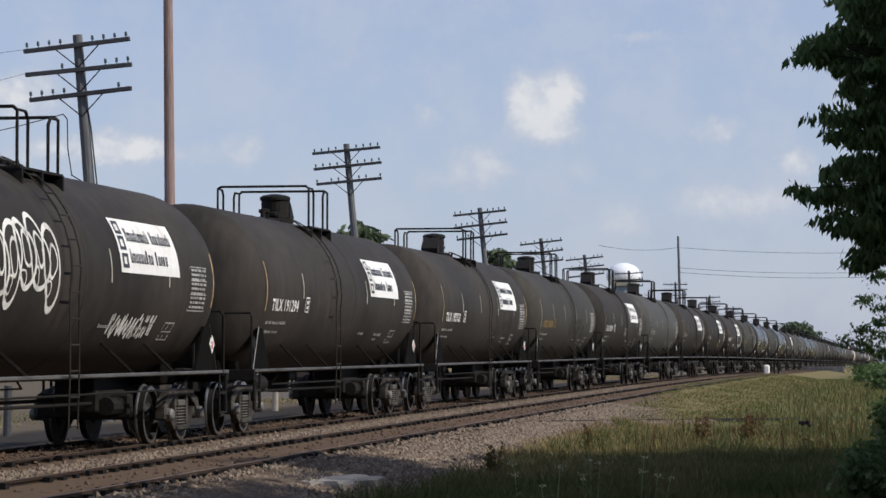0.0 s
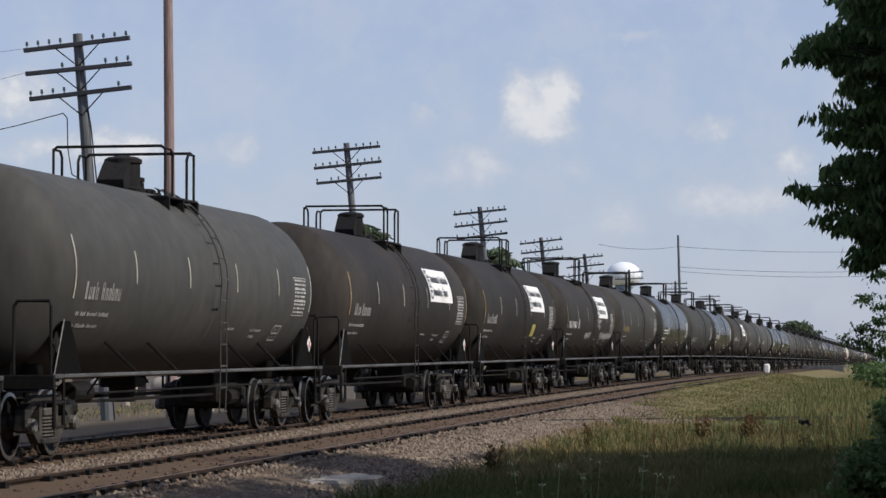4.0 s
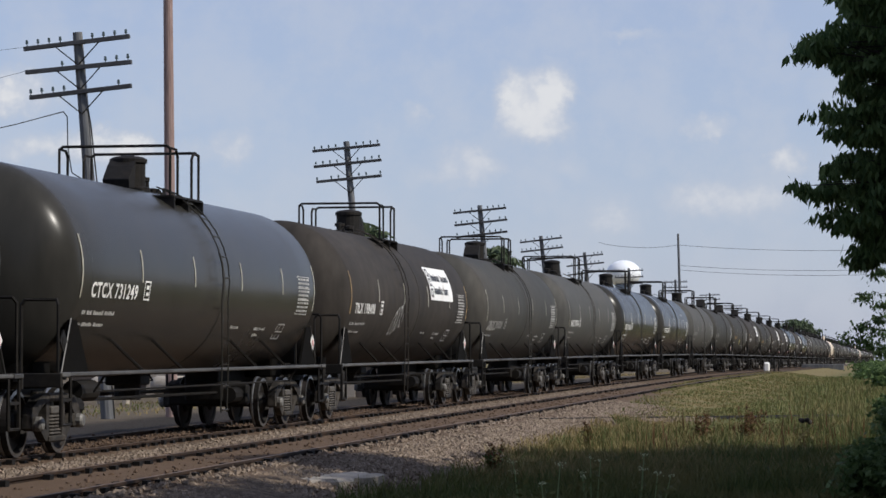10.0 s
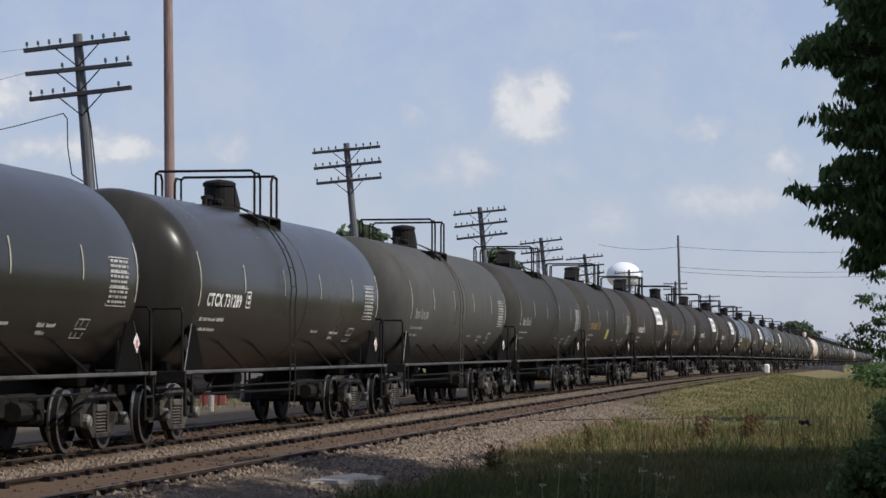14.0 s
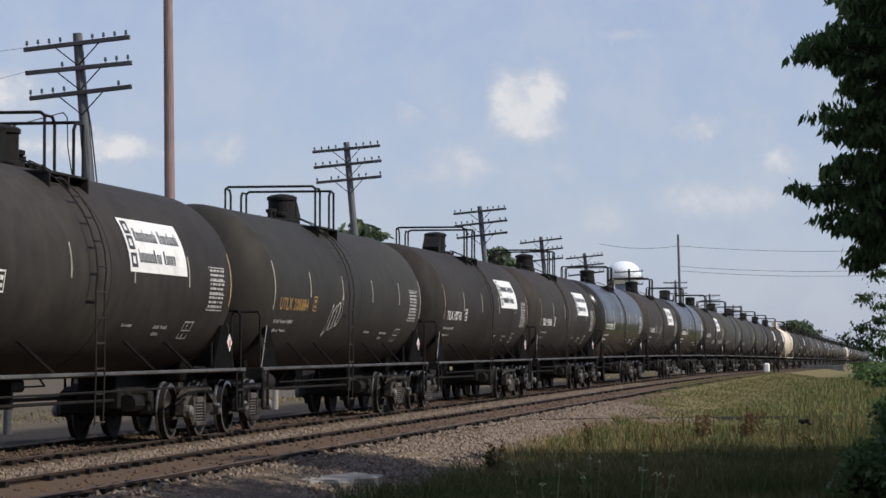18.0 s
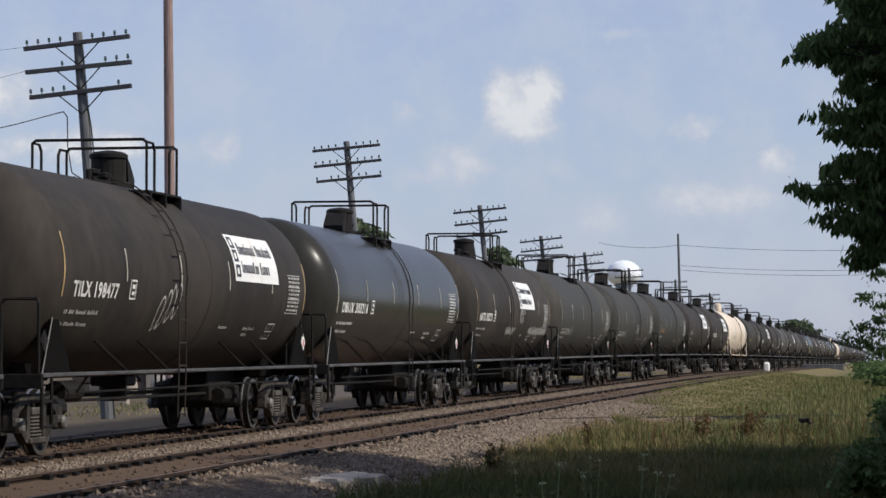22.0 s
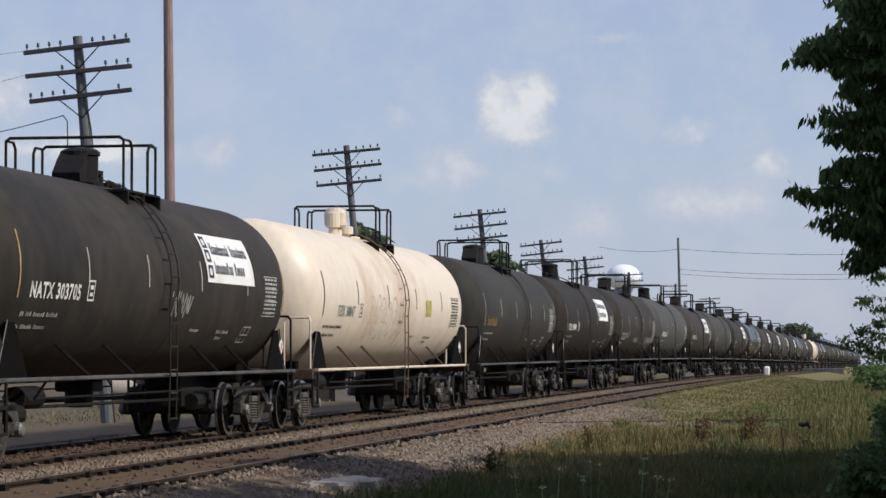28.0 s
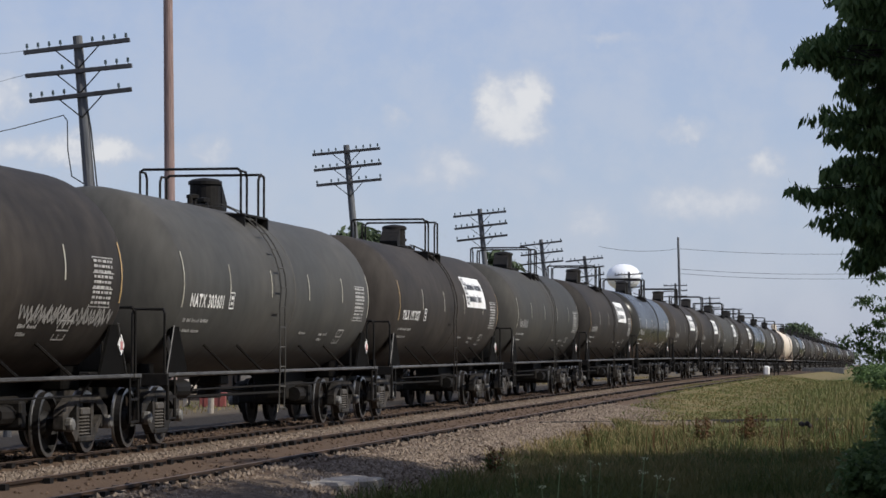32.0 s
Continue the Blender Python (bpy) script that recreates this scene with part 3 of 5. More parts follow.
    part("brake_rod", rod(rod(fresh(), (0.35, -6, 0.7), (0.35, 6, 0.66), 0.025, seg=6), (-0.35, -6, 0.74), (-0.35, 6, 0.7), 0.03, seg=6), IRON, car)
    # top fittings
    bm = fresh()
    if cream:
        lathe(bm, [(0.14, 3.95), (0.14, 4.25), (0.26, 4.30), (0.27, 4.58), (0.20, 4.68), (0.02, 4.71)], 16, "Z")
        n0 = len(bm.verts)
        lathe(bm, [(0.10, 3.95), (0.10, 4.22), (0.16, 4.24), (0.16, 4.55), (0.02, 4.58)], 14, "Z")
        bm.verts.ensure_lookup_table()
        bmesh.ops.translate(bm, vec=(0.05, -0.55, 0), verts=bm.verts[n0:])
        n0 = len(bm.verts)
        lathe(bm, [(0.12, 3.95), (0.12, 4.12), (0.20, 4.14), (0.20, 4.30), (0.02, 4.33)], 14, "Z")
        bm.verts.ensure_lookup_table()
        bmesh.ops.translate(bm, vec=(0.05, 0.7, 0), verts=bm.verts[n0:])
    else:
        lathe(bm, [(0.36, 3.95), (0.36, 4.10), (0.28, 4.12), (0.28, 4.50), (0.31, 4.51), (0.31, 4.57), (0.24, 4.61), (0.05, 4.64)], 20, "Z")
        # hinged cover hanging open beside the housing
        prof = [(-0.25, 4.54), (-0.40, 4.44), (-0.66, 4.20), (-0.62, 4.06), (-0.30, 4.08)]
        sides = [[bm.verts.new((x, yy, zz)) for yy, zz in prof] for x in (-0.24, 0.20)]
        bm.faces.new(sides[0])
        bm.faces.new(sides[1][::-1])
        for i in range(5):
            j = (i + 1) % 5
            bm.faces.new((sides[0][i], sides[1][i], sides[1][j], sides[0][j]))
        # valves with their hand wheels on the other side
        for x, yy, top in ((0.10, 0.50, 4.30), (-0.16, 0.72, 4.22), (0.20, 0.74, 4.12)):
            n0 = len(bm.verts)
            lathe(bm, [(0.10, 3.95), (0.10, 4.05), (0.06, 4.07), (0.06, top - 0.08), (0.12, top - 0.06), (0.12, top), (0.03, top + 0.02)], 10, "Z")
            bm.verts.ensure_lookup_table()
            bmesh.ops.translate(bm, vec=(x, yy, 0), verts=bm.verts[n0:])
        rod(bm, (0.10, 0.28, 4.20), (0.10, 0.50, 4.20), 0.05)
    part("fittings_housing", finish(bm), CREAM if cream else IRON, car, smooth=False)
    bm = fresh()
    lathe(bm, [(0.30, 3.98), (0.30, 4.13), (0.34, 4.14), (0.34, 4.18), (0.06, 4.22)], 16, "Z")
    rod(bm, (0, 0, 4.2), (0, 0, 4.36), 0.05)
    bmesh.ops.translate(bm, vec=(0, 1.05, -0.1), verts=bm.verts)
    manway = part("manway", finish(bm), CREAM if cream else IRON, car)
    if "bolt" not in SHARED:
        a = link_mesh("bolt", rod(fresh(), (0, 0, 4.05), (0, 0, 4.24), 0.03, seg=5), IRON)
        SHARED["bolt"] = a.data
        bpy.data.objects.remove(a)
    for i in range(6):
        a = i * math.pi / 3
        w = new("bolt", SHARED["bolt"])
        w.parent, w.location = manway, (0.31 * math.cos(a), 1.05 + 0.31 * math.sin(a), -0.1)
    for x in (-0.76, 0.76):
        bm = box(fresh(), x - 0.22, x + 0.22, deck - 0.10, deck + 1.75, 3.90, 3.935)
        for y in (-0.05, 0.8, 1.7):
            box(bm, x - 0.24, x + 0.24, deck + y - 0.03, deck + y + 0.03, 3.62, 3.91)
        part("walkway", finish(bm), IRON, car)
    part("railing", railing(fresh(), deck - 0.08, 1, 4.73, 3.90), IRON, car)
    part("railing", railing(fresh(), deck + 1.66, -1, 4.73, 3.90), IRON, car)
    for s in (-1, 1):
        lad = part("ladder", ladder(fresh(), s, climb - 0.2), fittings if cream else paint, car)
        part("stile", ladder(fresh(), s, climb + 0.2), fittings if cream else paint, lad)
        for x, z in rungs(s):
            if ("rung", label) not in SHARED:
                a = link_mesh("rung", rod(fresh(), (0, -0.2, 0), (0, 0.2, 0), 0.014, seg=5), fittings if cream else paint)
                SHARED[("rung", label)] = a.data
                bpy.data.objects.remove(a)
            if s > 0:
                w = new("rung", SHARED[("rung", label)])
                w.parent, w.location = lad, (x, climb, z)
    # markings that all cars carry
    for i, u in enumerate((-7.25, -4.35, -1.4, 1.6, 4.6, 7.2)):
        v0 = -0.38 if i in (0, 5) else -0.11
        part("marking_stripe", patch(fresh(), u - 0.026, u + 0.026, v0, v0 + (0.88 if i in (0, 5) else 0.48), 0.006, 1, 5), INK if cream else STRIPE if i in (0, 5) and paint == BLACK_MATTE else STRIPE_W, car)
    rnd = random.Random(5)
    bm = fresh()
    for r_ in range(9):
        u = 5.87
        while u < 6.70:
            w = rnd.uniform(0.06, 0.20)
            patch(bm, u, min(6.74, u + w), 0.175 - r_ * 0.073, 0.212 - r_ * 0.073)
            u += w + rnd.uniform(0.02, 0.06)
    for u in (5.82, 6.28, 6.77):
        patch(bm, u, u + 0.022, -0.46, 0.25)
    for v in (-0.46, -0.20, 0.02, 0.235):
        patch(bm, 5.82, 6.79, v, v + 0.015)
    # stencilled test frame low on the flank
    if not cream:
        for u in (4.86, 5.08, 5.36):
            patch(bm, u, u + 0.03, -0.98, -0.66)
        for v in (-0.98, -0.83, -0.68):
            patch(bm, 4.86, 5.39, v, v + 0.022)
    tagged(part("data_panel", bm, INK if cream else LETTER_MID, car), kind="stuff")
    bm = fresh()
    for u, v, words in ((-6.95, -0.62, [2, 3, 6, 6]), (-6.95, -0.80, [2, 6, 6]), (1.5, -0.78, [7]), (3.2, -0.80, [4, 5]), (3.3, -0.92, [5])):
        bar_text(bm, words, 0.062, u, v, rnd, 1.25)
    tagged(part("small_lettering", bm, INK if cream else LETTER if paint == BLACK_GLOSS else LETTER_MID, car), kind="stuff")
    for y, x in ((7.55, 1.40), (-7.75, 1.40)):
        bm = fresh()
        w = [(x + 0.02, y, 1.72), (x + 0.02, y + 0.15, 1.57), (x + 0.02, y, 1.42), (x + 0.02, y - 0.15, 1.57)]
        f = bm.faces.new([bm.verts.new(q) for q in w])
        g = bmesh.ops.extrude_face_region(bm, geom=[f])
        bmesh.ops.translate(bm, vec=(-0.015, 0, 0), verts=[q for q in g["geom"] if isinstance(q, bmesh.types.BMVert)])
        box(bm, x + 0.018, x + 0.026, y - 0.055, y + 0.055, 1.50, 1.62, mat=1)
        part("hazard_placard", finish(bm), [WHITE, RED_SIGN] if y > 0 else [IRON, IRON], car, "white and red diamond hazard placard" if y > 0 else "")
    return car


def link_bolster():
    if "bolster" not in SHARED:
        bm = box(fresh(), -0.95, 0.95, -0.19, 0.19, 0.60, 0.80, 0.03)
        box(bm, -0.3, 0.3, -0.3, 0.3, 0.78, 0.95, 0.02)
        for s in (-1, 1):
            box(bm, -0.8, 0.8, s * 0.40 - 0.05, s * 0.40 + 0.05, 0.40, 0.52, 0.02)
        a = link_mesh("truck", finish(bm), IRON)
        SHARED["bolster"] = a.data
        bpy.data.objects.remove(a)
    return SHARED["bolster"]


SPEED, DELAY = 20.9, 0.052
MASTERS = {
    "matte": tank_car(BLACK_MATTE, IRON, "dull weathered black tank car with pale markings"),
    "grey": tank_car(BLACK_GREY, IRON, "greyed matt black tank car with pale markings", climb=0.3),
    "gloss": tank_car(BLACK_GLOSS, IRON, "clean shiny black tank car with white markings", climb=0.1),
    "pale": tank_car(BLACK_PALE, IRON, "sun-bleached grey-black tank car with white markings", climb=0.3),
    "drab": tank_car(BLACK_DRAB, IRON, "dusty drab black tank car with orange lettering", climb=0.2),
    "cream": tank_car(CREAM, RUSTY, "faded cream tank car with rust stains and graffiti", cream=True, deck=0.0, climb=0.0),
}
# the cream car is longer than the rest
for o in MASTERS["cream"].children:
    if o.name.startswith("truck"):
        o.location.y *= 1.12
    elif not o.name.startswith(("fittings", "manway", "walkway", "railing", "ladder")):
        o.data.transform(Matrix.Diagonal((1, 1.12, 1, 1)))
# time at which the rear corner comes level with the eye, kind, reporting mark, sign board, extra painting
CARS = [
    (1.26, "matte", "", 1, ""), (2.13, "matte", "", 1, "big"), (2.985, "matte", "TILX 191294", 1, ""), (3.86, "matte", "TILX 192703", 1, "smudge"),
    (4.745, "drab", "UTLX 208242", 0, "smudge"), (5.59, "matte", "TILX 192749", 1, "tag"), (6.48, "pale", "-", 0, ""), (7.33, "matte", "-", 1, ""),
    (8.17, "matte", "-", 1, "yellow"), (9.02, "matte", "TILX 197062", 1, "low"), (9.91, "drab", "U-", 0, ""), (10.755, "gloss", "CTCX 731297", 0, ""),
    (11.60, "grey", "CTCX 732069", 0, ""), (12.47, "gloss", "CTCX 731249", 0, ""), (13.345, "matte", "TILX 198408", 1, "loops"), (14.195, "grey", "DBUX 300201", 0, ""),
    (15.06, "pale", "NATX 303564", 0, ""), (15.925, "gloss", "CTCX 731268", 0, ""), (16.795, "gloss", "CTCX 731289", 0, ""), (17.67, "pale", "-", 0, ""),
    (18.52, "grey", "-", 0, ""), (19.363, "drab", "UTLX 208218", 0, "yellow"), (20.18, "matte", "NATX 302143", 1, ""), (21.05, "drab", "UTLX 208884", 0, "loops"),
    (21.885, "matte", "TILX 192716", 1, ""), (22.745, "matte", "TILX 192666", 1, ""), (23.58, "gloss", "CTCX 731295", 0, ""), (24.48, "matte", "TILX 198477", 1, "loops"),
    (25.29, "gloss", "DBUX 303216", 0, ""), (26.135, "matte", "NATX 300270", 1, "low"), (26.96, "grey", "CTCX 732042", 0, ""), (27.835, "grey", "CTCX 732008", 0, "tag"),
    (28.70, "grey", "U-", 0, ""), (29.50, "matte", "-", 1, ""), (30.34, "matte", "NATX 303705", 1, "tag"), (31.314, "cream", "TEIX 30047", 0, "grey"),
    (32.19, "drab", "U-", 0, ""), (33.03, "matte", "TILX 198488", 1, ""), (33.875, "matte", "CTCX 731863", 0, "low"), (34.72, "pale", "NATX 303601", 0, ""),
    (35.60, "matte", "TILX 197327", 1, ""), (36.49, "grey", "-", 0, ""),
]
FAR_SIGNS = (0, 2, 3, 4, 5, 7, 10, 11, 14, 17, 18, 22, 25)
for i in range(30):
    CARS.append((36.49 + 0.868 * (i + 1), "cream" if i == 9 else "gloss" if i % 5 == 1 else "grey" if i % 3 == 1 else "matte", "-" if i < 6 else "", 1 if i in FAR_SIGNS else 0, ""))


def rear_at(k):
    return SPEED * (CARS[k][0] + DELAY) - 1.90


def place(y):
    return Matrix.Translation((0, y, fall(y))) @ Matrix.Rotation(math.atan(slope(y)), 4, "X")


def strokes(bm, u0, u1, v0, v1, count, width, rnd, curly=1.0):
    """Sprayed strokes: short curling ribbons laid on the flank."""
    for _ in range(count):
        u, v, a = rnd.uniform(u0, u1), rnd.uniform(v0, v1), rnd.uniform(0, 6.28)
        turn = rnd.uniform(-1, 1) * 0.5 * curly
        prev = None
        for i in range(rnd.randint(8, 16)):
            a += turn + rnd.uniform(-0.3, 0.3)
            u = min(u1, max(u0, u + 0.09 * math.cos(a)))
            v = min(v1, max(v0, v + 0.09 * math.sin(a)))
            n_ = (-math.sin(a) * width / 2, math.cos(a) * width / 2)
            pair = (bm.verts.new(on_tank(u + n_[0], v + n_[1], 0.007)), bm.verts.new(on_tank(u - n_[0], v - n_[1], 0.007)))
            if prev:
                bm.faces.new((prev[0], prev[1], pair[1], pair[0]))
            prev = pair
    return bm


def loop(bm, u, v, ru, rv, width, rnd, lean=0.0):
    """One closed sprayed outline, a little uneven."""
    a1, a2, n_ = rnd.uniform(0, 6.28), rnd.uniform(0, 6.28), 28
    ring = []
    for i in range(n_):
        a = 6.2832 * i / n_
        k = 1 + 0.13 * math.sin(2 * a + a1) + 0.09 * math.sin(3 * a + a2)
        du, dv = ru * k * math.cos(a), rv * k * math.sin(a)
        m = 1 - width / (2 * min(ru, rv))
        ring.append((bm.verts.new(on_tank(u + du + lean * dv, v + dv, 0.008)), bm.verts.new(on_tank(u + du * m + lean * dv * m, v + dv * m, 0.008))))
    for i in range(n_):
        a, b = ring[i], ring[(i + 1) % n_]
        bm.faces.new((a[0], b[0], b[1], a[1]))
    return bm


def scrawl(bm, u0, u1, v, high, width, rnd):
    """One running line of sprayed handwriting."""
    pts, u, up = [], u0, True
    while u < u1:
        pts.append((u + rnd.uniform(-0.06, 0.06), v + high * (rnd.uniform(0.25, 0.5) if up else -rnd.uniform(0.25, 0.5))))
        u += rnd.uniform(0.03, 0.11)
        up = not up
    prev = None
    for (ua, va), (ub, vb) in zip(pts, pts[1:]):
        d = math.hypot(ub - ua, vb - va) + 1e-6
        nu, nv = -(vb - va) / d * width / 2, (ub - ua) / d * width / 2
        q = [bm.verts.new(on_tank(a + i * nu, b + i * nv, 0.008)) for a, b, i in ((ua, va, 1), (ub, vb, 1), (ub, vb, -1), (ua, va, -1))]
        bm.faces.new(q)
    return bm


def sign_board(car, shift):
    s = part("sign_board", patch(fresh(), 1.95, 5.05, 0.05, 0.88, 0.012, 4, 6), WHITE, car, "white vinyl sign with black print")
    s.location.y = shift
    if "print" not in SHARED:
        bm, r2 = fresh(), random.Random(9)
        for words, v in (([9, 8], 0.52), ([9, 5], 0.20)):
            bar_text(bm, words, 0.205, 2.48, v, r2, 0.645, 0.017)
        for v in (0.12, 0.38, 0.62):
            patch(bm, 2.04, 2.34, v, v + 0.05, 0.017)
            patch(bm, 2.04, 2.12, v, v + 0.20, 0.0175)
            patch(bm, 2.26, 2.34, v, v + 0.20, 0.0175)
            patch(bm, 2.04, 2.34, v + 0.16, v + 0.21, 0.017)
        ob = link_mesh("print", bm, INK)
        SHARED["print"] = ob.data
        bpy.data.objects.remove(ob)
    p = tagged(new("print", SHARED["print"]), kind="stuff")
    p.parent = s


# height and breadth of each owner's lettering
STENCIL = {"TILX": (0.29, 0.345), "NATX": (0.29, 0.315), "CTCX": (0.29, 0.335), "DBUX": (0.28, 0.385), "UTLX": (0.30, 0.355), "TEIX": (0.30, 0.30)}
# cars a little off the even spacing, in metres
SLACK = {1: -0.1, 2: 0.05, 3: 0.25, 4: -0.22, 5: -0.25, 9: 0.22, 10: 0.23, 11: 0.1, 12: 0.3, 13: 0.3, 16: 0.05, 17: -0.2, 18: -0.3, 20: -0.4, 21: -0.8, 22: -0.55, 23: -0.55, 24: -0.5, 25: -0.55, 26: -0.15, 27: -0.4, 28: -0.8, 29: -0.5, 30: -0.33, 31: -0.2, 34: 0.1, 37: -0.2, 38: -0.15}
# cars coupled the other way round, so that their top fittings are turned
TURNED = (2, 14, 16, 17, 18, 19, 23, 25, 26, 27, 29, 37, 39)
# sign boards hung nearer the middle, in metres
SIGN_AT = {1: 0.1, 8: -0.45, 9: -0.2, 22: -0.6, 29: -1.4}
TOPS = ("fittings_housing", "manway", "walkway", "railing", "ladder")
TRAIN = []
used = set()
for k, (when, kind, mark, sign, extra) in enumerate(CARS):
    y = (rear_at(k - 1) + rear_at(k)) / 2 if k else rear_at(0) - 9.085
    if kind in used:
        car = copy_thing(MASTERS[kind], place(y))
    else:
        car = MASTERS[kind]
        car.matrix_basis = place(y)
        used.add(kind)
    TRAIN.append((car, y + SLACK.get(k, 0.0)))
    for o in car.children if k in TURNED else ():
        if o.name.split(".")[0] in TOPS:
            o.location.y -= 1.3 if o.name.startswith("ladder") else 0.55
            if o.name.startswith(("fittings", "manway")):
                o.rotation_euler.z = math.pi
                o.location.y += 0.25

for k, ((car, y), (when, kind, mark, sign, extra)) in enumerate(zip(TRAIN, CARS)):
    rnd = random.Random(int(when * 1000))
    yellow = mark.startswith("U")
    if mark in ("-", "U-"):
        tagged(part("number", bar_text(fresh(), [4, 6], 0.25, -6.75, -0.38, rnd), YELLOW if yellow else LETTER_DIM, car), kind="stuff")
    elif mark:
        dim = mark in ("CTCX 732069", "CTCX 732042", "CTCX 732008", "DBUX 300201", "CTCX 731863")
        size, wide = STENCIL[mark[:4]]
        low = -0.66 if mark.startswith("CTCX 7320") else -0.55 if mark in ("CTCX 731863", "DBUX 300201") else -0.36
        bm = lettering(mark, size, -6.8, low, wide / size)
        u = -6.8 + wide * 0.66 * len(mark) + 0.16
        for a, b, c, d in ((0, 0.03, 0, 0.34), (0.27, 0.30, 0, 0.34), (0, 0.30, 0, 0.03), (0, 0.30, 0.31, 0.34), (0.08, 0.22, 0.08, 0.14), (0.08, 0.22, 0.19, 0.26)):
            patch(bm, u + a, u + b, low - 0.01 + c * 0.85, low - 0.01 + d * 0.85, 0.008)
        tagged(part("number", bm, YELLOW if yellow else LETTER_DIM if dim or kind == "cream" else LETTER, car), kind="stuff")
    if sign:
        sign_board(car, SIGN_AT.get(k, 0.0))
    paint = None
    if extra == "big":
        bm = fresh()
        for i in range(5):
            u, v = -3.15 + 0.52 * i, 0.12 + rnd.uniform(-0.08, 0.08)
            loop(bm, u, v, rnd.uniform(0.36, 0.44), rnd.uniform(0.46, 0.58), 0.12, rnd)
            loop(bm, u + 0.04, v + 0.06, 0.17, 0.24, 0.07, rnd)
            loop(bm, u - 0.12, v - 0.30, 0.12, 0.13, 0.06, rnd)
        paint = scrawl(bm, 2.0, 4.3, -0.75, 0.42, 0.055, rnd), LETTER_MID if k > 1 else LETTER, "white bubble-letter graffiti"
    elif extra == "low":
        bm = scrawl(fresh(), -1.6, 0.2, -0.62, 0.30, 0.045, rnd)
        scrawl(bm, 3.0, 7.0, -0.58, 0.26, 0.040, rnd)
        scrawl(bm, 3.4, 6.8, -0.66, 0.18, 0.030, rnd)
        if k == 29:
            for v in (0.55, 0.30, 0.05, -0.2):
                scrawl(bm, 0.75, 1.45, v, 0.40, 0.045, rnd)
        elif k == 9:
            scrawl(bm, 1.7, 2.7, -0.15, 0.50, 0.05, rnd)
        paint = bm, LETTER_DIM if k == 38 else LETTER_MID, "white sprayed graffiti scrawl"
    elif extra == "loops":
        bm = fresh()
        for i in range(4):
            loop(bm, -2.35 + 0.28 * i, -0.55 + 0.07 * i, 0.13, 0.30, 0.042, rnd, 0.35)
        paint = bm, LETTER_MID, "thin sprayed petal scrawl"
    elif extra == "tag":
        paint = scrawl(fresh(), 0.0, 1.1, -0.35, 0.45, 0.05, rnd), LETTER_DIM, "small pale sprayed scrawl"
    elif extra == "smudge":
        paint = strokes(fresh(), 1.4, 4.2, -0.8, -0.1, 9, 0.20, rnd), DUST, "pale dusty smear on the flank"
    elif extra == "grey":
        bm = fresh()
        for i in range(7):
            loop(bm, -3.4 + 0.62 * i, -0.35 + rnd.uniform(-0.06, 0.06), 0.30, 0.42, 0.035, rnd, 0.2)
            loop(bm, -3.35 + 0.62 * i, -0.30, 0.12, 0.18, 0.030, rnd, 0.2)
        paint = bm, SCRUBBED, "faint scrubbed brown graffiti outlines"
        part("sticker", patch(fresh(), 3.0, 3.7, -0.25, 0.12, 0.009, 2, 3), STICKER, car, "yellow warning sticker")
    if paint:
        part("graffiti", finish(paint[0]), paint[1], car, paint[2])["kind"] = "stuff"
    if extra == "yellow":
        u = -1.3 if k == 21 else 2.2
        part("sticker", patch(fresh(), u, u + 0.7, -0.72, -0.34, 0.009, 2, 3), STICKER, car, "yellow warning sticker")


# ---- poles beside the line ----
def telegraph_pole(x, y, top, base, lean=0.0, arms=3, label="weathered grey telegraph pole with three crossarms"):
    ob = tagged(new("telegraph_pole", None), label, "telegraph pole", "telegraph poles along the line")
    h = (top - base) / math.cos(radians(lean))
    ob.matrix_basis = Matrix.Translation((x + (top - base) * math.tan(radians(lean)), y, base)) @ Matrix.Rotation(-radians(lean), 4, "Y")
    tip = Vector((0, 0, h))
    part("pole", finish(rod(fresh(), (0, 0, -0.4), tip, 0.20, 0.135, 12)), POLE_GREY, ob)
    rnd = random.Random(int(x * 10 + y))
    for i in range(arms):
        z = h - 0.30 - 0.68 * i
        c = tip * (z / h)
        w = 1.52 if i < 2 else 1.46
        m = Matrix.Rotation(radians(rnd.uniform(-0.8, 0.8)), 4, "Y")
        bm = box(fresh(), -w, w, -0.21, -0.09, -0.06, 0.06, 0.01)
        bmesh.ops.transform(bm, matrix=Matrix.Translation((c.x, c.y, z)) @ m, verts=bm.verts)
        arm = part("crossarm", bm, ARM, ob)
        for s in (-1, 1):
            part("brace", rod(fresh(), (c.x + s * 0.62, c.y - 0.14, z - 0.05), (c.x * 0.97, c.y - 0.17, z - 0.62), 0.018, seg=5), IRON, ob)
        for px in (-1.42, -1.10, -0.78, -0.46, 0.46, 0.78, 1.10, 1.42):
            if rnd.random() < 0.13 + 0.1 * i:
                continue
            bm = rod(fresh(), (c.x + px, c.y - 0.15, z + 0.05), (c.x + px, c.y - 0.15, z + 0.13), 0.015, seg=5)
            rod(bm, (c.x + px, c.y - 0.15, z + 0.11), (c.x + px, c.y - 0.15, z + 0.22), 0.045, 0.032, seg=8)
            part("insulator", bm, GLASS_INS, arm)
    return ob


POLES = [(-9.81, 70.0, 10.14, 5.0), (-11.47, 113.8, 10.49, 5.3), (-10.95, 147.9, 9.46, 5.6), (-12.64, 186.2, 9.31, 6.0), (-12.63, 212.3, 9.05, 6.0),
         (-16.0, 281.0, 9.8, 2.0), (-15.6, 335.0, 9.9, 1.0), (-15.2, 390.0, 9.3, 2.0), (-15.5, 450.0, 8.6, 1.0)]
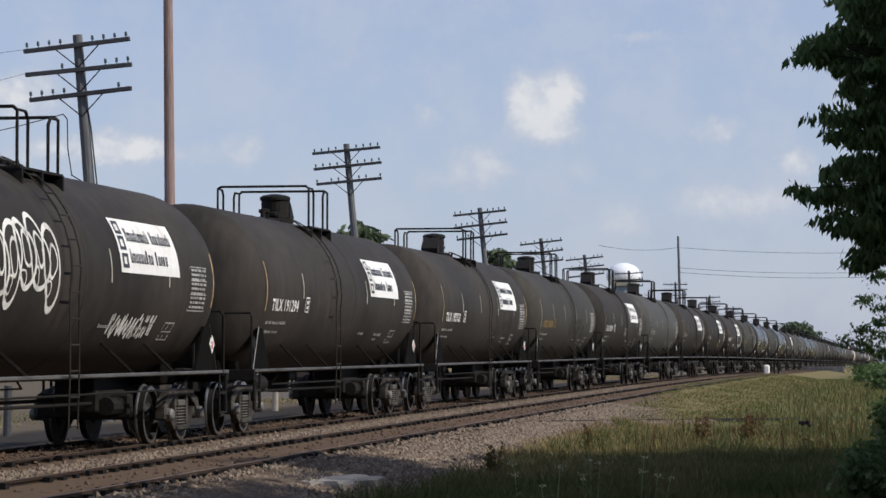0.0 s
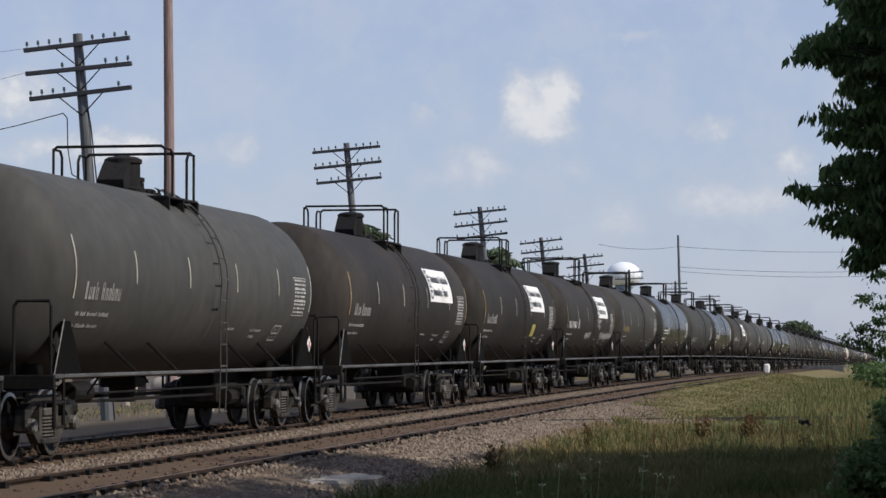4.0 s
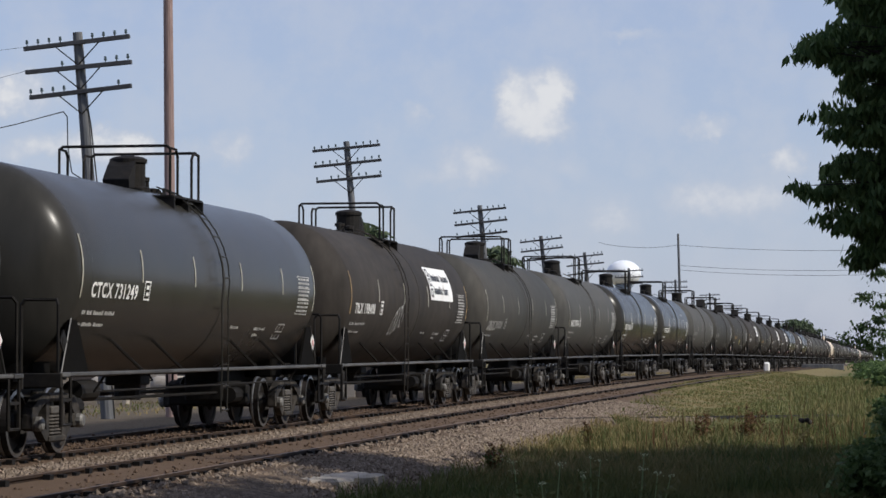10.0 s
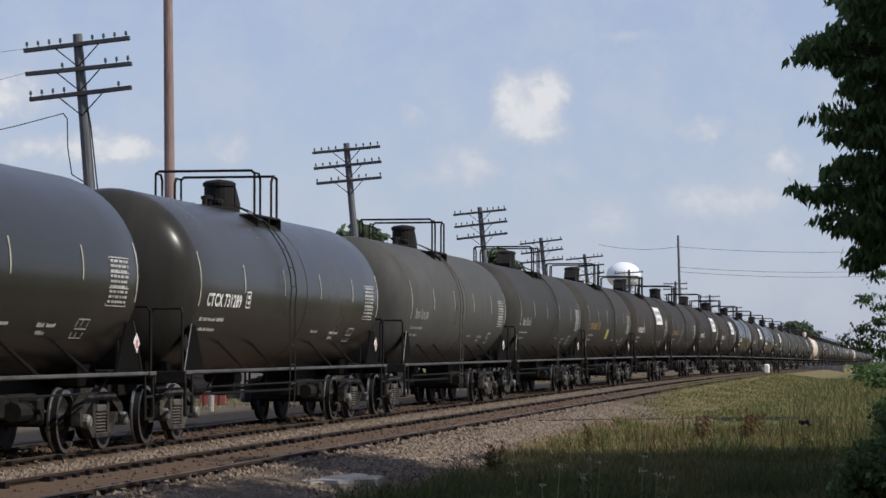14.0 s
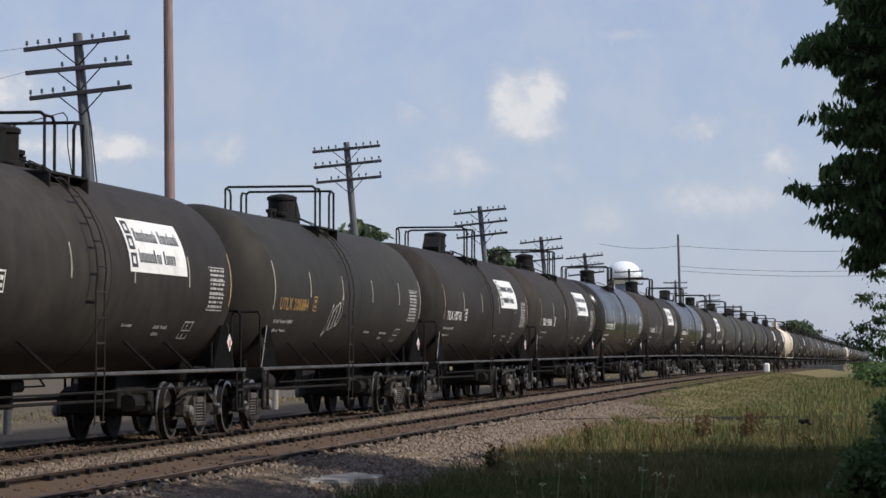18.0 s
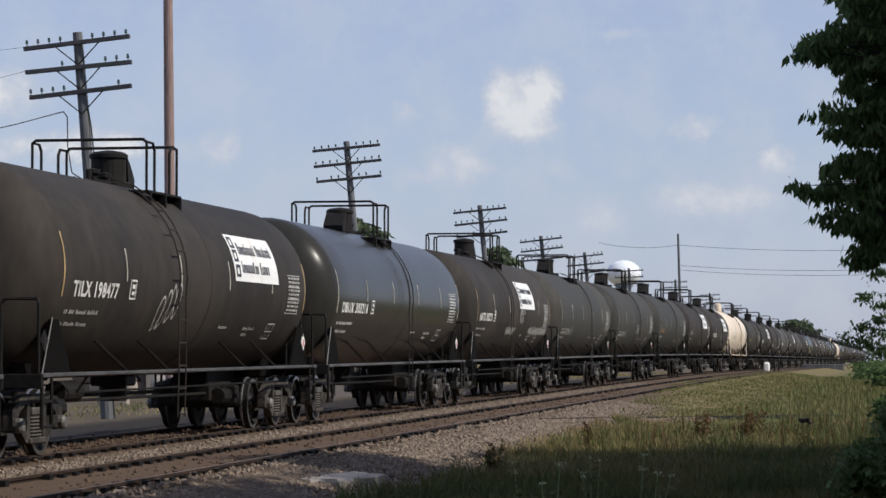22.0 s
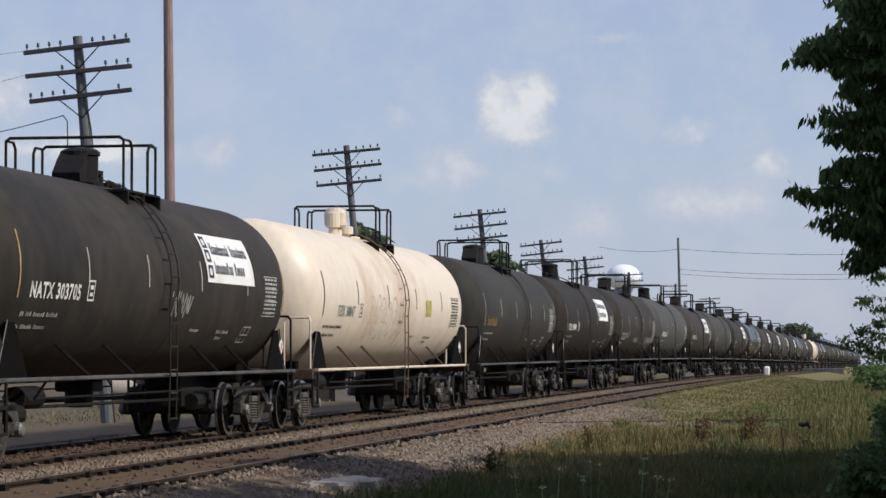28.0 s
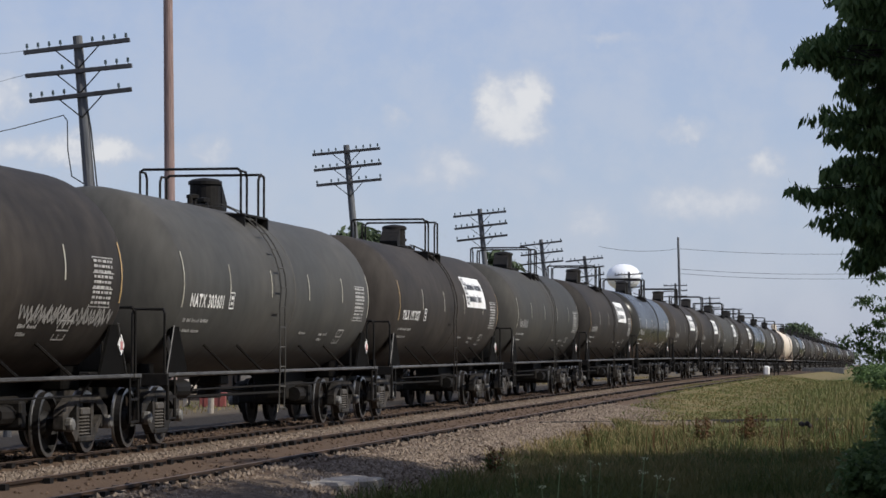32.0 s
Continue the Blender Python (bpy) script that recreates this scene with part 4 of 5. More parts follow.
for x, y, top, lean in POLES:
    telegraph_pole(x, y, top, bed(x, y), lean)

tall = tagged(new("utility_pole", None), "tall reddish-brown wooden utility pole, bare", "utility pole")
tall.location = (-7.75, 72.4, bed(-7.75, 72.4))
part("pole", finish(rod(fresh(), (0, 0, -0.4), (-0.19, 0, 14.0), 0.175, 0.125, 14)), POLE_RED, tall)

mast = tagged(new("utility_pole", None), "thin distant wooden power pole", "utility pole")
mast.location = (-8.2, 250, bed(-8.2, 250))
part("pole", finish(rod(fresh(), (0.35, 0, -0.4), (0, 0, 13.2), 0.16, 0.10, 10)), POLE_GREY, mast)


# ---- water tower ----
def water_tower():
    ob = tagged(new("water_tower", None), "white spheroid water tower far behind the line", "water tower")
    base = bed(-91, 1000)
    ob.location = (-91, 1000, base)
    h = 34.0 - base
    prof = []
    for i in range(17):
        a = -math.pi / 2 + math.pi * i / 16
        prof.append((max(0.02, 6.6 * math.cos(a)), h - 5.0 + 5.0 * math.sin(a)))
    part("tank", finish(lathe(fresh(), prof, 32, "Z")), TOWER, ob, smooth=True)
    part("shaft", finish(lathe(fresh(), [(5.0, 0), (3.2, 4), (2.6, h - 12), (4.0, h - 7.5)], 24, "Z")), TOWER_BLUE, ob, smooth=True)
    return ob


water_tower()


# ---- overhead wires ----
def spot(px, py, depth):
    """A far point by its bearing from the eye."""
    m = pose(*EYE, 92.1, 0, 9.81)
    half = math.tan(radians(18.98) / 2)
    way = m.to_3x3() @ Vector(((2 * px / 1568 - 1) * half, (882 - 2 * py) / 1568 * half, -1))
    return m.translation + way * depth


def wire(pts, r, holder):
    bm = fresh()
    pipe(bm, [Vector(p) - holder.matrix_basis.translation for p in pts], r, 4)
    part("wire", bm, WIRE, holder)


for x0, y0, x1, y1 in ((1060, 430, 1200, 434), (1200, 434, 1600, 440), (1201, 470, 1600, 475), (1202, 478, 1600, 484)):
    a, b = spot(x0, y0, 250), spot(x1, y1, 250)
    pts = []
    for i in range(9):
        q = a.lerp(b, i / 8)
        q.z -= 0.35 * (1 - (i / 4 - 1) ** 2)
        pts.append(q)
    wire(pts, 0.022, mast)
mast_far = tagged(new("utility_pole", None), "wooden power pole half hidden behind the trees", "utility pole")
q = spot(1604, 440, 250)
mast_far.location = (q.x, q.y, bed(q.x, q.y))
part("pole", finish(rod(fresh(), (0, 0, -0.4), (0, 0, q.z - bed(q.x, q.y) + 0.4), 0.16, 0.10, 10)), POLE_GREY, mast_far)
a, b = spot(-60, 240, 72), spot(112, 198, 73)
loose = [a, a.lerp(b, 0.5) - Vector((0, 0, 0.03)), b, spot(119, 207, 73), spot(120, 260, 73), spot(127, 306, 73), spot(150, 320, 73)]
wire(loose, 0.016, tall)


tele = bpy.data.objects["telegraph_pole"]
for x0, y0, x1, y1, z_ in ((-70, 150, 46, 126, 69.9), (-70, 92, 42, 84, 69.9)):
    a, b = spot(x0, y0, z_), spot(x1, y1, z_)
    m = tele.matrix_basis.inverted()
    part("wire", pipe(fresh(), [m @ a, m @ (a.lerp(b, 0.5) - Vector((0, 0, 0.05))), m @ b], 0.006, 4), WIRE, tele)
part("down_lead", pipe(fresh(), [(0.20, -0.05, 0.0), (0.21, -0.05, 4.0), (0.25, -0.06, 6.0), (0.19, -0.05, 8.1), (0.14, -0.05, 8.6)], 0.022, 5), WIRE, tele)


# ---- foliage ----
def leaves(points, size, rnd, droop=0.6, long=2.2):
    """One folded leaf at each point."""
    verts, faces = [], []
    for p in points:
        s = size * rnd.uniform(0.6, 1.3)
        d = Vector((rnd.uniform(-1, 1), rnd.uniform(-1, 1), rnd.uniform(-1.0, 0.5) - droop)).normalized()
        side = d.cross(Vector((rnd.uniform(-1, 1), rnd.uniform(-1, 1), rnd.uniform(0.2, 1)))).normalized() * s * 0.5
        up = d.cross(side).normalized() * s * 0.10
        p = Vector(p)
        n0 = len(verts)
        mid = p + d * s * long * 0.45
        verts += [p, mid + side + up, p + d * s * long, mid - side + up, mid]
        faces += [(n0, n0 + 1, n0 + 4), (n0 + 1, n0 + 2, n0 + 4), (n0 + 2, n0 + 3, n0 + 4), (n0 + 3, n0, n0 + 4)]
    return verts, faces


def leaf_part(name, points, size, material, parent, seed, droop=0.6, long=2.2):
    v, f = leaves(points, size, random.Random(seed), droop, long)
    me = bpy.data.meshes.new(name)
    me.from_pydata(v, [], f)
    me.materials.append(material)
    ob = new(name, me)
    ob.parent = parent
    return ob


def tree(x, y, height, spread, label, seed, size=0.09, count=9000, material=None, sprays=(), crown_from=0.3, clumps=46, spray_size=0.15, keep_x=-999.0, hang=0.6, leaf_long=2.2):
    rnd = random.Random(seed)
    ob = tagged(new("tree", None), label, "tree")
    base = bed(x, y)
    ob.location = (x, y, base)
    bm = fresh()
    top = Vector((rnd.uniform(-0.3, 0.3), rnd.uniform(-0.3, 0.3), height * 0.75))
    rod(bm, (0, 0, -0.3), top * 0.45, height * 0.030, height * 0.020, 10)
    rod(bm, top * 0.45, top, height * 0.020, height * 0.006, 8)
    tips = []
    for i in range(clumps):
        a, q = rnd.uniform(0, 6.283), rnd.uniform(crown_from, 1.0)
        r = spread * math.sqrt(rnd.uniform(0.15, 1)) * math.sin(math.pi * min(1, (q - crown_from + 0.12) / (1.12 - crown_from))) ** 0.6
        tips.append(Vector((r * math.cos(a), r * math.sin(a), q * height)))
    tips += [Vector(s) - Vector((x, y, base)) for s in sprays]
    pts = []
    per = count // len(tips)
    for i, t in enumerate(tips):
        root = top * rnd.uniform(0.3, 0.9)
        root.z = min(root.z, t.z - 0.05 * height) if t.z > 0.2 * height else t.z
        mid = root.lerp(t, 0.5) + Vector((0, 0, 0.04 * height))
        fat = height * (1.0 if i < clumps else 0.35)
        rod(bm, root, mid, fat * 0.008, fat * 0.005, 5)
        rod(bm, mid, t, fat * 0.005, fat * 0.0012, 5)
        rad = spread * rnd.uniform(0.16, 0.30) if i < clumps else spray_size * rnd.uniform(0.7, 1.3)
        lobes = [t] + [t + Vector((rnd.uniform(-1.4, 1.4) * rad, rnd.uniform(-1.4, 1.4) * rad, rnd.uniform(-0.7, 0.7) * rad)) for _ in range(4)] + [mid.lerp(t, 0.6)]
        for j in range(per):
            c = lobes[j % len(lobes)]
            pts.append(c + Vector((rnd.gauss(0, rad * 0.42), rnd.gauss(0, rad * 0.42), rnd.gauss(0, rad * 0.26))))
    part("trunk", finish(bm), BARK, ob)
    leaf_part("crown", [p for p in pts if p.x + x > keep_x], size, material or LEAF, ob, seed + 1, hang, leaf_long)
    return ob


# limbs of the near tree that reach over the verge: bearing of the root, of the tip, half depth of the leaves
near_sprays = []
pick = random.Random(77)
for ax, ay, bx, by, deep, count in ((1620, 40, 1415, 62, 30, 20), (1600, 90, 1408, 96, 16, 12), (1600, 95, 1474, 128, 12, 7), (1620, -20, 1470, -4, 14, 7), (1610, 205, 1440, 190, 22, 13),
                                    (1600, 240, 1460, 226, 12, 8), (1610, 300, 1436, 290, 18, 12), (1600, 345, 1404, 332, 18, 14), (1600, 395, 1448, 392, 24, 12), (1580, 430, 1492, 456, 16, 8)):
    for i in range(count):
        q = (i + pick.random()) / count
        wide = deep * (1.25 - 0.65 * q)
        near_sprays.append(spot(ax + (bx - ax) * q + 18, ay + (by - ay) * q + 26 * math.sin(5 * q + ax * 0.1 + ay) * (1 - q) + pick.uniform(-wide, wide), 24 + pick.uniform(-0.5, 0.7)))
for i in range(104):
    near_sprays.append(spot(pick.uniform(1506, 1615), pick.uniform(-40, 440), pick.uniform(23.6, 25.6)))
tree(15.8, 25.5, 9.5, 2.2, "leafy green tree with drooping leaves beside the track", 11, 0.037, 24000, LEAF_NEAR, near_sprays, 0.25, 30, 0.085, hang=1.2, leaf_long=2.9)
for i, (x, y, h, s) in enumerate(((18, 27, 8.5, 4.2), (18.5, 33, 8.8, 4.2), (18, 18, 8.5, 4.2), (20.5, 40, 9.5, 4.4), (22.5, 30, 11, 4.5), (23.5, 35, 11.5, 4.5), (17.5, 9, 8, 3.6), (17.6, 22.5, 10, 4.0), (24.5, 33.5, 14, 3.4), (21, 26, 11, 4.4), (17.2, 34.2, 9.2, 3.2))):
    tree(x, y, h * 1.27, s, "leafy roadside tree casting shade on the grass", 30 + i, 0.22, 13000, LEAF, (), 0.08, 64, 0.15, 13.1)
# thinner tree farther along, seen under the near one
tree(14.3, 62, 4.6, 1.4, "small leafy tree beyond the grass", 61, 0.05, 4200, LEAF, [spot(px, py, 60) for px, py in ((1545, 520), (1550, 560), (1515, 600), (1535, 607), (1555, 480), (1530, 575), (1560, 590), (1560, 540), (1562, 620))], 0.45, 14, 0.2)


def bush(x, y, w, h, label, seed, count=3000, size=0.09, material=None):
    rnd = random.Random(seed)
    ob = tagged(new("bush", None), label, "bush")
    ob.location = (x, y, bed(x, y))
    bm = fresh()
    pts = []
    for i in range(14):
        a = rnd.uniform(0, 6.283)
        t = Vector((w * rnd.uniform(0.1, 0.9) * math.cos(a), w * rnd.uniform(0.1, 0.9) * math.sin(a), h * rnd.uniform(0.3, 0.95)))
        rod(bm, (0, 0, -0.1), t, 0.02 * h, 0.004 * h, 5)
        for _ in range(count // 14):
            pts.append(t + Vector((rnd.gauss(0, w * 0.22), rnd.gauss(0, w * 0.22), rnd.gauss(0, h * 0.13))))
    part("stems", finish(bm), BARK, ob)
    leaf_part("foliage", [p for p in pts if p.z > 0], size, material or LEAF, ob, seed + 1, 0.1, 1.8)


for i, (x, y, w, h) in enumerate(((12.35, 31, 0.5, 0.7), (12.4, 36, 0.5, 0.8), (13.0, 34, 0.7, 0.9), (12.9, 42, 0.7, 1.0), (12.8, 50, 0.7, 0.9), (12.6, 58, 0.7, 0.7), (11.8, 150, 1.8, 0.9), (12.6, 120, 1.2, 0.9), (11.0, 190, 2.0, 1.0))):
    bush(x, y, w, h, "dense dark green bush in the verge", 80 + i, 3600, 0.06 if y < 70 else 0.14, LEAF_NEAR)

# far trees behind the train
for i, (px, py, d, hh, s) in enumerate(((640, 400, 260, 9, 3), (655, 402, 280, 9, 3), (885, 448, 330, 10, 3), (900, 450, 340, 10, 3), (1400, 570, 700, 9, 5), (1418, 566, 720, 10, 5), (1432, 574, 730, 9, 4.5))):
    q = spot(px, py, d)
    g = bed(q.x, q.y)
    tree(q.x, q.y, q.z - g + 0.5, s, "distant green tree behind the line", 120 + i, 0.55, 1500, LEAF_HAZED, (), 0.2, 24)


def wood_belt(y, x0, x1, h, seed, name="distant_woods"):
    rnd = random.Random(seed)
    pts = []
    for i in range(int((x1 - x0) * 3.0)):
        x = rnd.uniform(x0, x1)
        top = h * (0.65 + 0.35 * noise.noise((x * 0.05, y, seed)) + 0.15 * noise.noise((x * 0.2, y, seed)))
        for _ in range(5):
            pts.append(Vector((x + rnd.gauss(0, 1.5), y + rnd.gauss(0, 6), bed(0, y) + top * rnd.random() ** 0.6)))
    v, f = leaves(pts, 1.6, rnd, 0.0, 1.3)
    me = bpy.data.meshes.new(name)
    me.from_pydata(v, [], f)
    me.materials.append(LEAF_HAZED)
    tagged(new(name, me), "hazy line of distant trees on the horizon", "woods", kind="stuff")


wood_belt(1500, -420, 160, 11, 7)
wood_belt(700, 20, 110, 8, 8)


# ---- grass, weeds, stones ----
def tufts(name, count, where, height, material, seed, label, width=0.012, lean=0.35):
    rnd = random.Random(seed)
    verts, faces = [], []
    for _ in range(count):
        x, y = where(rnd)
        z = bed(x, y) - 0.03
        h = height(x, y) * rnd.uniform(0.5, 1.25)
        a = rnd.uniform(0, 6.283)
        w = width * rnd.uniform(0.7, 1.4) * (1 + y / 90)
        dx, dy = math.cos(a) * w, math.sin(a) * w
        lx, ly = rnd.gauss(0, lean) * h, rnd.gauss(0, lean) * h
        n0 = len(verts)
        verts += [(x - dx, y - dy, z), (x + dx, y + dy, z), (x + lx * 0.4 + dx * 0.7, y + ly * 0.4 + dy * 0.7, z + h * 0.6), (x + lx * 0.4 - dx * 0.7, y + ly * 0.4 - dy * 0.7, z + h * 0.6), (x + lx, y + ly, z + h)]
        faces += [(n0, n0 + 1, n0 + 2, n0 + 3), (n0 + 3, n0 + 2, n0 + 4)]
    me = bpy.data.meshes.new(name)
    me.from_pydata(verts, [], faces)
    me.materials.append(material)
    tagged(new(name, me), label, "grass", kind="stuff")


def edge(y):
    """Where the grass of the verge begins."""
    return 6.4 - 1.3 * min(1, max(0, (y - 56) / 14)) - 1.9 * min(1, max(0, (y - 72) / 40)) + 0.5 * noise.noise((y * 0.25, 0, 4))


def verge(y0, y1, power=1.0):
    def pick(rnd):
        y = y0 + (y1 - y0) * rnd.random() ** power
        x = edge(y) + (13.2 - edge(y)) * rnd.random()
        return x, y
    return pick


def brink(y0, y1):
    """Dry stalks are thick along the gravel and thin out into the green."""
    def pick(rnd):
        y = y0 + (y1 - y0) * rnd.random() ** 1.2
        return min(13.0, edge(y) + abs(rnd.gauss(0, 1.9 if rnd.random() < 0.75 else 4.0))), y
    return pick


def stand(x, y):
    """Tall in the near verge, low round the old rail and along the track."""
    wave = 0.75 + 0.5 * noise.noise((x * 0.6, y * 0.35, 2))
    return wave * (0.34 if y < 53 else 0.34 - 0.22 * min(1, (y - 53) / 12))


tufts("grass", 52000, verge(28, 60), stand, GRASS, 1, "tall green summer grass in the verge", 0.008)
tufts("grass", 64000, verge(58, 190, 1.35), stand, GRASS_LOW, 2, "short green and yellow grass along the track", 0.009, 0.6)
tufts("dry_grass", 9000, lambda r: (5.7 + 2.3 * r.random() ** 0.7, r.uniform(43, 59)), lambda x, y: 0.13 + 0.20 * max(0.0, noise.noise((x, y * 0.4, 9))), DRY, 13, "sparse dry grass in the gravel", 0.007)
tufts("dry_grass", 11000, brink(36, 62), lambda x, y: stand(x, y) * 1.05, DRY, 3, "dry straw-coloured grass", 0.007)
tufts("tall_grass", 2600, lambda r: (r.uniform(7.2, 13.0), r.uniform(43, 57)), lambda x, y: 0.26 + 0.75 * max(0.0, noise.noise((x * 0.9, y * 0.5, 6))), GRASS, 8, "tall thin grass stems in the verge", 0.006, 0.14)
tufts("seeding_grass", 420, lambda r: (r.uniform(8.0, 13.0), r.uniform(45, 57)), lambda x, y: 0.34 + 0.7 * max(0.0, noise.noise((x * 0.9, y * 0.5, 7))), DOCK, 9, "rust-brown seeding stems in the verge", 0.008, 0.10)
tufts("dry_grass", 4500, brink(60, 190), stand, DRY, 4, "dry straw-coloured grass", 0.010)
tufts("grass", 2200, lambda r: (-10.5 - 3.5 * r.random(), r.uniform(62, 150)), lambda x, y: 0.13, GRASS_LOW, 6, "rough green grass beyond the main line")
tufts("grass", 2500, lambda r: (-9.2 - 3.5 * abs(r.gauss(0, 0.5)), r.uniform(45, 260)), lambda x, y: 0.14, DRY, 5, "sparse dry grass beyond the main line")
tufts("tall_grass", 9000, lambda r: (12.9 - 4.6 * abs(r.gauss(0, 0.45)), 66 + 110 * r.random() ** 1.3), lambda x, y: 0.26 + 0.30 * max(0.0, noise.noise((x * 0.5, y * 0.12, 5))), GRASS_LOW, 12, "tall green weeds along the verge", 0.009, 0.2)
GRAVEL_LINE = [(4.8 + 0.0627 * i, 57.0 + 0.15 * i) for i in range(50)]


def weed(x, y, h, seed, kind):
    rnd = random.Random(seed)
    label = {"dock": "rust-brown seeding dock plant", "flower": "tall green weed with pale flower heads", "thistle": "dark seed head on a stem"}[kind]
    ob = tagged(new("weed", None), label, "weed", "weeds in the verge")
    ob.location = (x, y, bed(x, y))
    bm = fresh()
    tips = []
    for _ in range({"dock": 5, "flower": 2, "thistle": 2}[kind]):
        t = Vector((rnd.gauss(0, 0.09) * h, rnd.gauss(0, 0.09) * h, h * rnd.uniform(0.65, 1.05)))
        rod(bm, (rnd.gauss(0, 0.03), rnd.gauss(0, 0.03), -0.03), t, 0.010, 0.005, 5)
        tips.append(t)
    part("stem", bm, STALK if kind == "flower" else GRASS, ob)
    pts = [t * rnd.uniform(0.2, 0.8) + Vector((rnd.gauss(0, 0.05), rnd.gauss(0, 0.05), 0)) for t in tips for _ in range(10)]
    tagged(leaf_part("leaf", pts, 0.045, GRASS, ob, seed + 1, -0.2), kind="stuff")
    if kind == "dock":
        pts = [t * rnd.uniform(0.3, 1.05) + Vector((rnd.gauss(0, 0.018), rnd.gauss(0, 0.018), 0)) for t in tips for _ in range(60)]
        tagged(leaf_part("seed_head", pts, 0.022, DOCK, ob, seed + 2), kind="stuff")
    elif kind == "flower":
        pts = [t + Vector((rnd.gauss(0, 0.024), rnd.gauss(0, 0.024), rnd.gauss(0, 0.012))) for t in tips for _ in range(12)]
        tagged(leaf_part("flower_head", pts, 0.013, BLOSSOM, ob, seed + 2), kind="stuff")
    else:
        bm = fresh()
        for t in tips:
            g = bmesh.ops.create_icosphere(bm, subdivisions=2, radius=0.045)
            bmesh.ops.translate(bm, vec=t, verts=g["verts"])
        part("seed_head", bm, BARK, ob)


weeds_at = [(1040, 905, "flower"), (1052, 920, "flower"), (1135, 915, "flower"), (1165, 930, "flower"), (925, 940, "flower"), (975, 950, "flower"), (1245, 795, "dock"), (1255, 790, "dock"), (1238, 798, "dock"),
            (1330, 792, "dock"), (1338, 788, "dock"), (1322, 796, "dock"), (1040, 805, "dock"), (1432, 800, "thistle"), (1422, 812, "thistle"), (872, 850, "dock")]
for i, (px, py, kind) in enumerate(weeds_at):
    way = spot(px, py, 1) - Vector(EYE)
    q = Vector(EYE) + way * ((1.5 + 0.40) / -way.z)
    weed(q.x, q.y, {"dock": 0.62, "flower": 0.66, "thistle": 0.55}[kind] + 0.1 * (i % 3), 300 + 7 * i, kind)


def pebbles(name, count, where, size, seed, label, stone=None):
    rnd = random.Random(seed)
    base = [Vector(p) for p in ((1, 0, 0), (-1, 0, 0), (0, 1, 0), (0, -1, 0), (0, 0, 1), (0, 0, -1))]
    tri = ((4, 0, 2), (4, 2, 1), (4, 1, 3), (4, 3, 0), (5, 2, 0), (5, 1, 2), (5, 3, 1), (5, 0, 3))
    verts, faces = [], []
    for _ in range(count):
        x, y = where(rnd)
        s = size * rnd.uniform(0.5, 1.6)
        m = Euler((rnd.random() * 6, rnd.random() * 6, rnd.random() * 6)).to_matrix()
        c = Vector((x, y, bed(x, y) + s * 0.25))
        n0 = len(verts)
        verts += [c + (m @ (p * rnd.uniform(0.6, 1.15))) * s for p in base]
        faces += [tuple(n0 + i for i in t) for t in tri]
    me = bpy.data.meshes.new(name)
    me.from_pydata(verts, [], faces)
    me.materials.append(stone or STONE)
    tagged(new(name, me), label, "gravel", kind="stuff")


pebbles("ballast", 10000, lambda r: (1.75 + r.gauss(0, 0.22), 22 + 90 * r.random() ** 1.5), 0.032, 1, "pale ballast stones between the tracks")
pebbles("ballast", 16000, lambda r: (5.15 + 0.45 * r.gauss(0, 1), 26 + 50 * r.random() ** 1.3), 0.036, 2, "pale loose gravel beside the siding")
pebbles("ballast", 1500, lambda r: (lambda p: (p[0] + r.gauss(0, 0.12), p[1] + r.gauss(0, 0.25)))(r.choice(GRAVEL_LINE)), 0.04, 6, "pale stones along the old rail")
pebbles("ballast", 900, lambda r: (SIDING + r.gauss(0, 0.5), 22 + 70 * r.random()), 0.026, 3, "dark ballast between the siding rails", DULL_STONE)
pebbles("ballast", 3500, lambda r: (r.gauss(-0.3, 0.5), 30 + 90 * r.random() ** 1.4), 0.03, 4, "dirty ballast under the main line", DULL_STONE)


def slab(x, y, w, d, turn, label):
    """A broken slab: ragged outline, worn rim."""
    rnd = random.Random(17)
    bm = fresh()
    ring = []
    for i in range(22):
        a = 6.2832 * i / 22
        k = rnd.uniform(0.72, 1.12) / max(abs(math.cos(a)), abs(math.sin(a))) ** 0.7
        ring.append((k * math.cos(a) * w / 2, k * math.sin(a) * d / 2))
    low = [bm.verts.new((u, v, -0.16)) for u, v in ring]
    rim = [bm.verts.new((u, v, rnd.uniform(-0.02, 0.015))) for u, v in ring]
    top = [bm.verts.new((u * 0.86, v * 0.9, rnd.uniform(0.02, 0.04))) for u, v in ring]
    for i in range(22):
        j = (i + 1) % 22
        bm.faces.new((low[i], low[j], rim[j], rim[i]))
        bm.faces.new((rim[i], rim[j], top[j], top[i]))
    bm.faces.new(top)
    bm.faces.new(low[::-1])
    ob = tagged(link_mesh("concrete_slab", finish(bm), CONCRETE), label, "slab")
    ob.matrix_basis = pose(x, y, bed(x, y) + 0.03, 0, 0, turn)


slab(5.32, 33.2, 1.0, 2.2, -4, "pale broken concrete slab beside the siding")

# low old rail lying across the verge, following the ground
bm = fresh()
rows = []
for i in range(12):
    x, y = 4.8 + 0.627 * i, 57.0 + 1.5 * i
    low, high = bed(x, y) - 0.03, bed(x, y) + 0.06
    rows.append([bm.verts.new((x + dx, y, z)) for dx, z in ((-0.03, low), (0.03, low), (0.025, high), (-0.025, high))])
for a, b in zip(rows, rows[1:]):
    for i in range(4):
        bm.faces.new((a[i], a[(i + 1) % 4], b[(i + 1) % 4], b[i]))
bm.faces.new(rows[0])
bm.faces.new(rows[-1])
tagged(link_mesh("disused_rail", finish(bm), WHEEL), "old dark rail lying across the grass", "rail")

